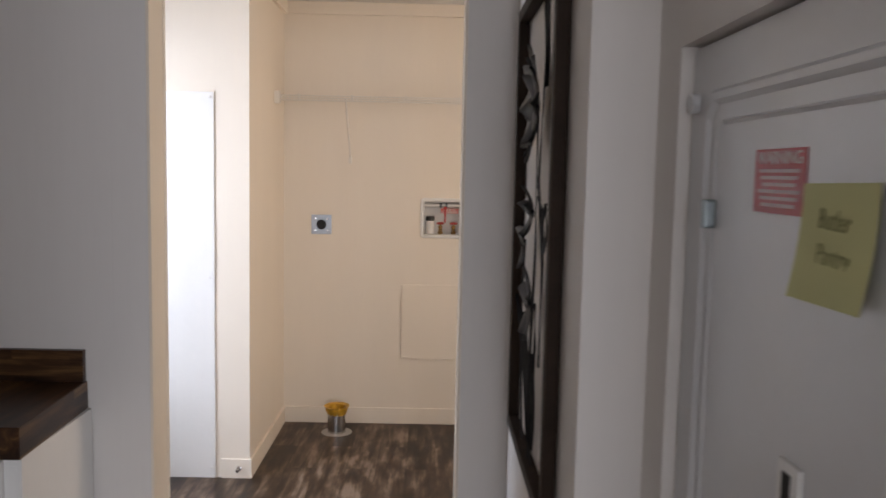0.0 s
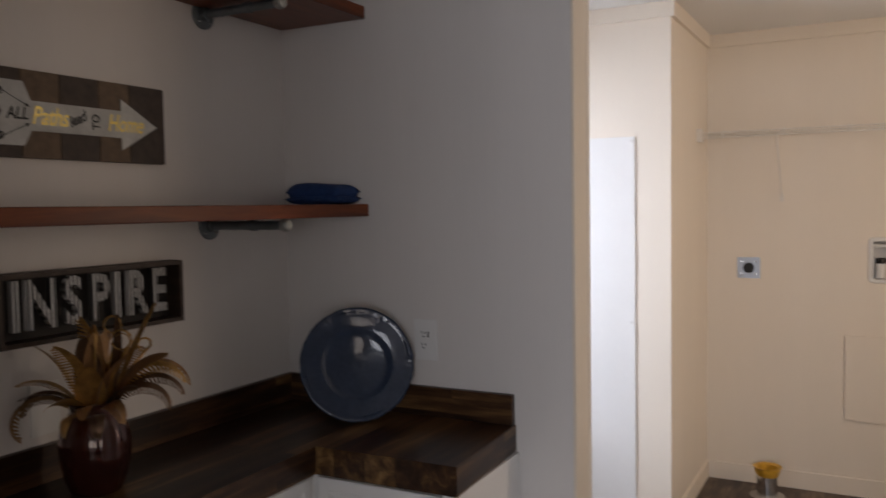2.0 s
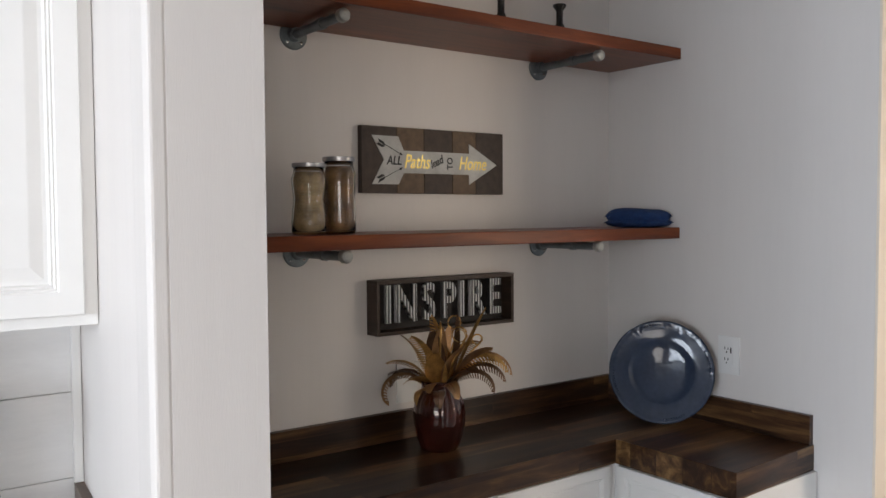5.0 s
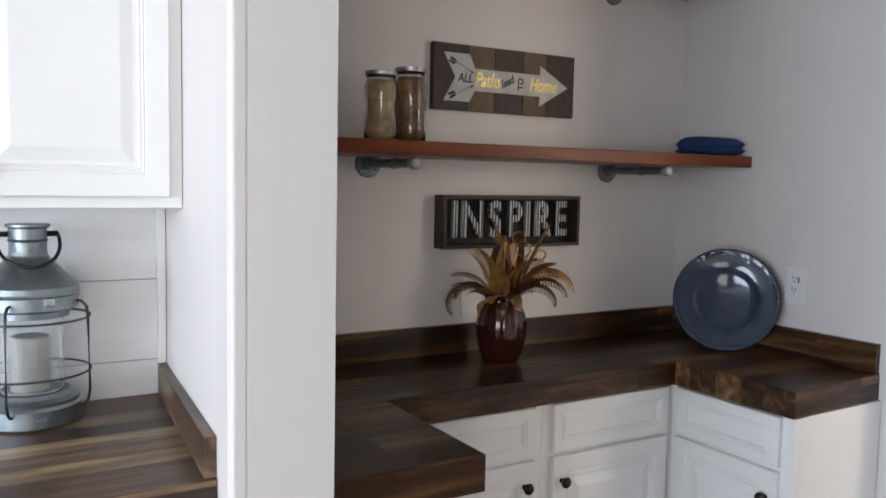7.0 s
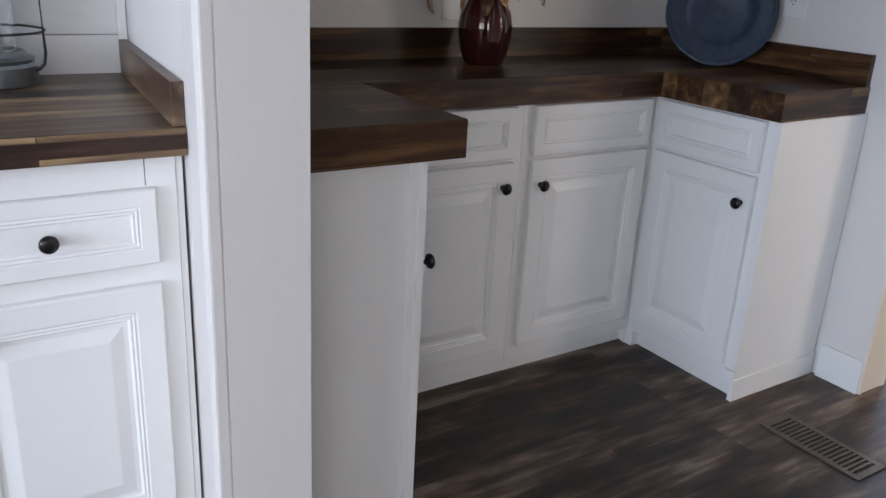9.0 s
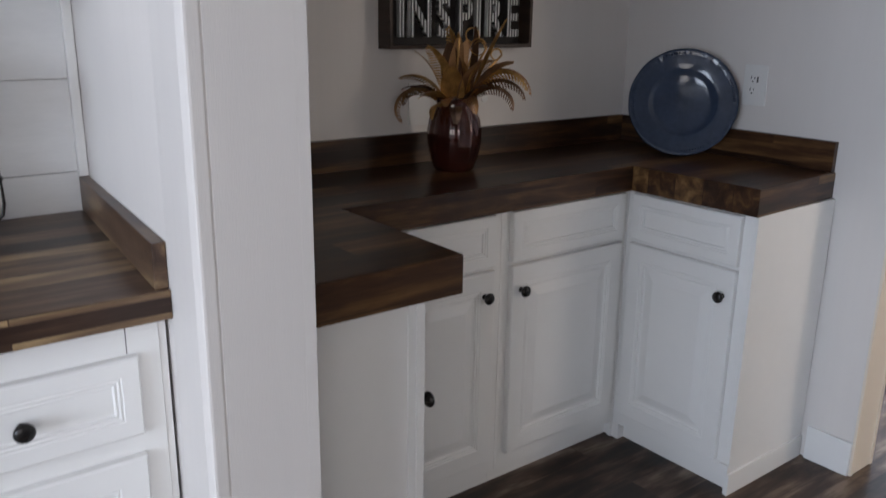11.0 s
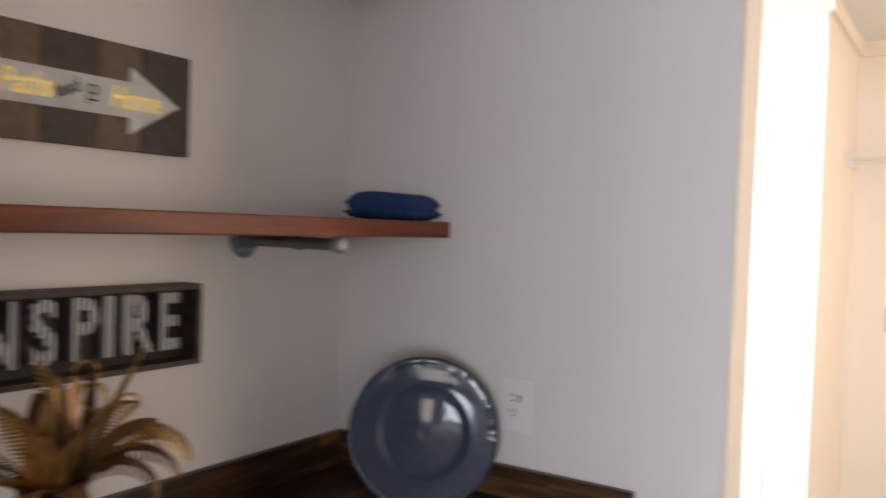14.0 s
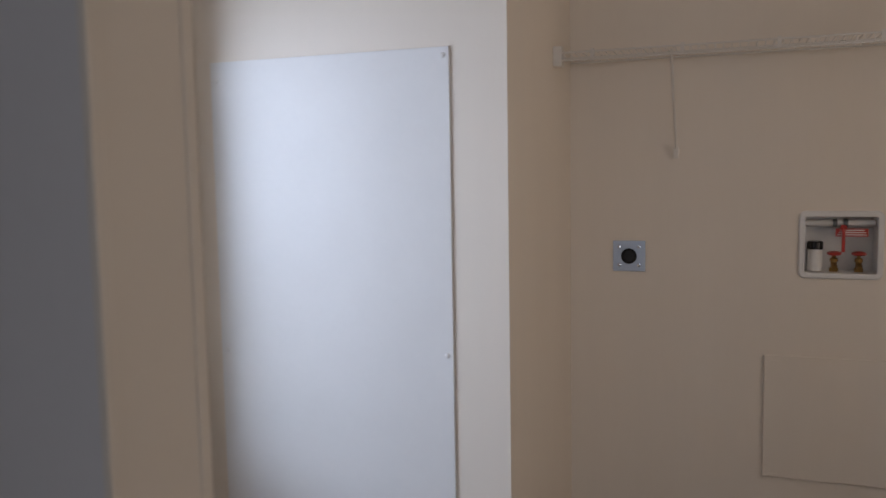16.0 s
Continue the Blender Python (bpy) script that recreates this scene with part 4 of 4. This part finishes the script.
part("frame", bm, PLASTIC, wb, "white moulded box with rounded rim")
RED = mat("red_plastic", (0.42, 0.03, 0.02), 0.4)
BRASS = mat("brass", (0.33, 0.20, 0.07), 0.4, metal=0.85, var=0.3, scale=40)
part("pipe", rod(bmesh.new(), (0.023, 0.035, 0.192), (BW - 0.023, 0.035, 0.192), 0.011, 16), PLASTIC, wb, "white supply pipe")
for x in (0.118, 0.152):
    part("pipe_collar", rod(bmesh.new(), (x - 0.007, 0.035, 0.192), (x + 0.007, 0.035, 0.192), 0.0145, 16), PIPE, wb, "dark pipe collar")
part("standpipe", rod(bmesh.new(), (0.058, 0.040, 0.024), (0.058, 0.040, 0.104), 0.024, 24), PLASTIC, wb, "white drain pipe")
part("cap", lathe(bmesh.new(), [(0.026, 0.100), (0.026, 0.124), (0.023, 0.128), (0, 0.128)], 24, m=Matrix.Translation((0.058, 0.040, 0))), BLACK, wb, "black rubber cap")
dh = part("drain_handle", B(0.139, 0.150, 0.012, 0.018, 0.092, 0.176, bevel=0.002), RED, wb, "long red lever")
part("lever_hub", rod(bmesh.new(), (0.1445, 0.018, 0.176), (0.1445, 0.030, 0.176), 0.011, 14), RED, dh, "red hub")
tg = part("tag", B(0.120, 0.222, 0.020, 0.0206, 0.146, 0.174), RED, wb, "red warning tag with pale lettering")
for i, z in enumerate((0.152, 0.160, 0.168)):
    part("tag_lettering", B(0.125 + 0.004 * i, 0.217 - 0.003 * i, 0.0192, 0.0198, z - 0.0018, z + 0.0018), PLASTIC, tg, "pale line of lettering")
for x in (0.118, 0.196):
    v = part("valve", lathe(bmesh.new(), [(0, 0.023), (0.015, 0.023), (0.015, 0.034), (0.010, 0.038), (0.010, 0.056), (0.013, 0.058), (0.013, 0.068), (0.006, 0.072), (0.006, 0.084), (0, 0.084)], 16, m=Matrix.Translation((x, 0.035, 0))), BRASS, wb, "brass valve")
    part("spout", rod(bmesh.new(), (x, 0.03, 0.046), (x, 0.004, 0.036), 0.010, 14), BRASS, v, "brass hose spout")
    part("valve_handle", lathe(bmesh.new(), [(0, 0.080), (0.020, 0.080), (0.027, 0.084), (0.026, 0.090), (0.012, 0.094), (0, 0.095)], 24, wave=lambda a, i: 1 - 0.12 * abs(math.cos(2 * a)), m=Matrix.Translation((x, 0.030, 0))), RED, v, "red valve handle")
# wire shelf
wsf = thing("wire_shelf", (XB, YB, 1.905), "white coated wire shelf on the laundry wall", "shelf")
WIRE = mat("white_wire", (0.72, 0.68, 0.62), 0.4)
L = 2.18
for i, (y, z) in enumerate(((-0.01, 0.0), (-0.15, 0.0), (-0.30, 0.0), (-0.30, -0.026))):
    part("long_wire", rod(bmesh.new(), (0.005, y, z), (L, y, z), 0.0032, 8), WIRE, wsf)
bm = bmesh.new()
for k in range(86):
    x = 0.012 + k * 0.0254
    rod(bm, (x, -0.008, 0.004), (x, -0.30, 0.004), 0.0013, 5)
    rod(bm, (x, -0.302, 0.004), (x, -0.302, -0.026), 0.0013, 5)
tagged(part("cross_wires", bm, WIRE, wsf), kind="stuff")
for x in (0.385, 1.30, 2.05):
    part("brace", tube(bmesh.new(), [(x, -0.295, -0.01), (x, -0.012, -0.33)], 0.0045, 8), WIRE, wsf)
    part("brace_foot", B(x - 0.009, x + 0.009, -0.02, -0.001, -0.36, -0.32, bevel=0.002), WIRE, wsf)
for k in range(7):
    part("front_clip", B(0.125 + 0.29 * k, 0.137 + 0.29 * k, -0.308, -0.299, -0.028, 0.008), WIRE, wsf)
part("end_bracket", B(0.001, 0.030, -0.315, -0.27, -0.045, 0.022, bevel=0.002), WIRE, wsf)
# dryer duct stub
dp = thing("duct_stub", (1.235, YB - 0.19, 0.0), "short galvanised dryer duct stub with ragged yellow foil rising from floor", "duct")
part("collar", lathe(bmesh.new(), [(0.088, 0.001), (0.088, 0.003), (0.052, 0.006), (0.052, 0.001)], 32), mat("grey_collar", (0.35, 0.33, 0.31), 0.6), dp)
part("pipe", lathe(bmesh.new(), [(0.051, 0.0), (0.051, 0.115), (0.048, 0.115), (0.048, 0.0)], 36), CHROME, dp, "shiny metal pipe")
bm = bmesh.new()
lathe(bm, [(0.049, 0.105), (0.060, 0.128), (0.066, 0.150), (0.072, 0.158), (0.050, 0.152), (0.046, 0.11)], 28, wave=lambda a, i: 1 + 0.10 * noise.noise(Vector((math.cos(a) * 3, math.sin(a) * 3, i))))
part("foil", bm, mat("yellow_foil", (0.55, 0.30, 0.03), 0.45, var=0.4, scale=30), dp, "crumpled yellow foil")
bx = thing("door_stop", (0.845, YA - 0.012, 0.05), "small spring door stop on the baseboard", "door stop")
part("base", lathe(bmesh.new(), [(0.012, 0), (0.012, 0.004), (0.006, 0.006), (0.006, 0.03), (0.008, 0.032), (0.008, 0.04), (0, 0.041)], 14, m=RX), CHROME, bx)
# floor register
VENT = mat("bronze_register", (0.10, 0.08, 0.062), 0.45, metal=0.3, var=0.2, scale=20)
fv = thing("floor_register", (0.965, -0.435, 0.0), "brown slotted metal floor vent beside the cabinets", "floor vent")
VW, VD = 0.30, 0.125
part("frame", B(0, VW, 0, 0.018, 0.0005, 0.005, bevel=0.001), VENT, fv)
part("frame", B(0, VW, VD - 0.018, VD, 0.0005, 0.005, bevel=0.001), VENT, fv)
part("frame", B(0, 0.02, 0.018, VD - 0.018, 0.0005, 0.005, bevel=0.001), VENT, fv)
part("frame", B(VW - 0.02, VW, 0.018, VD - 0.018, 0.0005, 0.005, bevel=0.001), VENT, fv)
part("well", B(0.02, VW - 0.02, 0.018, VD - 0.018, 0.0003, 0.0012), CREV, fv)
sl = mesh("slat", B(-0.0035, 0.0035, 0.018, VD - 0.018, 0.0012, 0.0046), VENT)
for k in range(17):
    o = new("slat", sl)
    o.parent, o.location = fv, (0.033 + k * 0.0146, 0, 0)

# ---- hall: framed metal art ----
IRON = mat("black_iron", (0.02, 0.02, 0.022), 0.45, metal=0.3, var=0.3, scale=20)
PEWTER = mat("pewter", (0.10, 0.10, 0.10), 0.35, metal=0.85, var=0.4, scale=30)
FRM = mat("bronze_frame", (0.030, 0.018, 0.012), 0.6, var=0.3, scale=15, spec=0.15)
AY0, AY1, AZ0, AZ1 = -0.885, -0.262, 0.895, 1.889
art = thing("metal_flower_art", (1.984, (AY0 + AY1) / 2, AZ0), "dark framed openwork panel of iron flowers on the wall", "wall art")
hw, hh = (AY1 - AY0) / 2, AZ1 - AZ0
for a in ((-hw, hw, 0, 0.028), (-hw, hw, hh - 0.028, hh), (-hw, -hw + 0.028, 0.028, hh - 0.028), (hw - 0.028, hw, 0.028, hh - 0.028)):
    part("frame_bar", B(-0.026, -0.001, a[0], a[1], a[2], a[3], bevel=0.003), FRM, art)


def petal_flower(y, z, r, n, material, lift=0.03, wide=0.42, name="flower", start=0.0):
    f = part(name, lathe(bmesh.new(), [(0, -0.004), (r * 0.18, -0.002), (r * 0.14, 0.006), (0, 0.010)], 16, m=Matrix.Translation((-0.026, y, z)) @ Matrix.Rotation(radians(-90), 4, "Y")), IRON, art, "iron flower")
    for k in range(n):
        a = start + 2 * math.pi * k / n
        bm = bmesh.new()
        g = []
        for i in range(7):
            u = i / 6
            w = r * wide * math.sin(math.pi * (0.08 + 0.88 * u)) ** 0.8
            row = []
            for v in (-1, -0.5, 0, 0.5, 1):
                p = Vector((-(0.026 + lift * u * u + 0.006 * (1 - v * v)), w * v, r * (0.08 + u)))
                row.append(bm.verts.new(Matrix.Translation((0, y, z)) @ (Matrix.Rotation(a, 4, "X") @ p)))
            g.append(row)
        for i in range(6):
            for j in range(4):
                bm.faces.new((g[i][j], g[i + 1][j], g[i + 1][j + 1], g[i][j + 1]))
        bmesh.ops.solidify(bm, geom=bm.faces[:], thickness=0.001)
        part("petal", bm, material, f, smooth=True)


petal_flower(-0.06, 0.75, 0.105, 8, PEWTER, 0.012, 0.3)
petal_flower(-0.11, 0.74, 0.085, 8, IRON, 0.02, 0.3)
petal_flower(-0.08, 0.36, 0.07, 5, IRON, 0.012, 0.42)
petal_flower(0.05, 0.47, 0.05, 3, PEWTER, 0.01, 0.4, "tulip", -1.0)
petal_flower(-0.08, 0.54, 0.05, 5, PEWTER, 0.02, 0.3, "small_flower")
for pts in ([(-0.06, 0.03), (-0.05, 0.15), (-0.08, 0.28), (-0.06, 0.36)], [(-0.02, 0.03), (0.0, 0.2), (-0.04, 0.45), (-0.02, 0.75)], [(0.10, 0.03), (0.16, 0.2), (0.17, 0.35), (0.14, 0.47)],
            [(-0.14, 0.25), (-0.15, 0.45), (-0.06, 0.60), (-0.12, 0.85), (-0.14, 0.955)], [(-0.16, 0.47), (-0.20, 0.51), (-0.17, 0.56), (-0.13, 0.52), (-0.16, 0.47), (-0.12, 0.55), (-0.05, 0.57)]):
    part("stem", tube(bmesh.new(), [(-0.014, y, z) for y, z in pts], 0.0028, 8), IRON, art)
for y, z, ln_, a, w in ((0.02, 0.05, 0.34, -0.55, 0.014), (0.0, 0.05, 0.28, -0.25, 0.016), (-0.03, 0.05, 0.22, 0.25, 0.014), (-0.10, 0.78, 0.20, 0.10, 0.014)):
    bm = bmesh.new()
    g = []
    for i in range(9):
        u = i / 8
        ww = w * math.sin(math.pi * (0.04 + 0.94 * u)) ** 0.7
        yy, zz = y - math.sin(a) * ln_ * u, z + math.cos(a) * ln_ * u
        zz = min(zz, hh - 0.03)
        g.append([bm.verts.new((-0.014 - 0.012 * u * u + 0.008 * abs(v), yy + ww * v * math.cos(a), zz + ww * v * math.sin(a))) for v in (-1, 0, 1)])
    for i in range(8):
        for j in range(2):
            bm.faces.new((g[i][j], g[i + 1][j], g[i + 1][j + 1], g[i][j + 1]))
    bmesh.ops.solidify(bm, geom=bm.faces[:], thickness=0.001)
    part("leaf", bm, IRON, art)

# ---- hall: metal closet door ----
DOOR = mat("painted_steel", (0.62, 0.62, 0.63), 0.28, var=0.03, bump=0.05, bscale=40)
dm = Matrix.Translation((XD + 0.028, -1.155, 0.10)) @ RZ(radians(-90), 4, "Z")
dr = thing("metal_door", dm, "white embossed steel closet door with notices taped on", "door")
DW, DH = 0.60, 1.575
bm = bmesh.new()
g = [(0, 0), (0, 0.010), (0.058, 0.010), (0.063, 0.015), (0.071, 0.015), (0.077, 0.009), (0.095, 0.009), (0.098, 0.012), (0.102, 0.009)]
loops = []
for i, d in g:
    c = 0.0 if i < 0.04 else 0.02
    pts = []
    for cx, cz, sx, sz in ((i, i, 1, 1), (DW - i, i, -1, 1), (DW - i, DH - i, -1, -1), (i, DH - i, 1, -1)):
        pair = [(cx + sx * c, cz), (cx, cz + sz * c)]
        if (sx, sz) in ((1, 1), (-1, -1)):
            pair = pair[::-1]
        pts += pair
    loops.append([bm.verts.new((x, -d, z)) for x, z in pts])
for a, b in zip(loops, loops[1:]):
    for k in range(8):
        bm.faces.new((a[k], a[(k + 1) % 8], b[(k + 1) % 8], b[k]))
bm.faces.new(loops[-1])
bmesh.ops.remove_doubles(bm, verts=bm.verts, dist=0.00001)
part("panel", bm, DOOR, dr)
part("hinge", rod(bmesh.new(), (0.020, -0.020, 1.505), (0.020, -0.009, 1.505), 0.013, 14), DOOR, dr)
part("catch", B(0.086, 0.104, -0.022, -0.008, 1.350, 1.385, bevel=0.003), GALV, dr, "grey metal catch")
la = part("latch", B(0.325, 0.369, -0.014, -0.008, 1.095, 1.148, bevel=0.002), PLASTIC, dr, "square white latch plate")
part("latch_slot", B(0.338, 0.355, -0.015, -0.014, 1.105, 1.138), CREV, la)
wn = thing("warning_label", dm @ Matrix.Translation((0.222, -0.0095, 1.377)), "red warning label with white writing on the door", "sign")
part("sheet", B(0, 0.118, -0.001, 0, 0, 0.064), mat("red_label", (0.42, 0.03, 0.045), 0.4), wn)
text_mesh("title", "WARNING", 0.018, 0.0002, PLASTIC, wn, Matrix.Translation((0.059, -0.0013, 0.0545)) @ RX, "", 1.2)
for i in range(6):
    x0 = 0.012 + 0.004 * (i % 3)
    part("writing_line", B(x0, 0.118 - x0, -0.0014, -0.001, 0.0405 - i * 0.0068, 0.0440 - i * 0.0068), mat("label_white", (0.7, 0.6, 0.6), 0.5), wn)
nt_ = thing("sticky_note", dm @ Matrix.Translation((0.348, -0.013, 1.306)) @ Matrix.Rotation(radians(-1), 4, "Y"), "yellow paper note with faint handwriting on the door", "note")
bm = bmesh.new()
g = [[bm.verts.new((0.129 * i / 6, -0.001 - 0.012 * (1 - j / 6) ** 2, 0.102 * j / 6)) for j in range(7)] for i in range(7)]
for i in range(6):
    for j in range(6):
        bm.faces.new((g[i][j], g[i + 1][j], g[i + 1][j + 1], g[i][j + 1]))
part("paper", bm, mat("yellow_paper", (0.56, 0.55, 0.27), 0.7), nt_)
PEN = mat("pencil_line", (0.30, 0.29, 0.13), 0.7)
for body, x, z, size in (("Butler", 0.062, 0.070, 0.026), ("Pantry", 0.068, 0.040, 0.026)):
    text_mesh("handwriting", body, size, 0.0002, PEN, nt_, Matrix.Translation((x, -0.0022 - 0.012 * (1 - z / 0.102) ** 2, z)) @ RX @ RZ(radians(-3), 4, "Z"), "faint pencil writing", 0.85, 0.15)
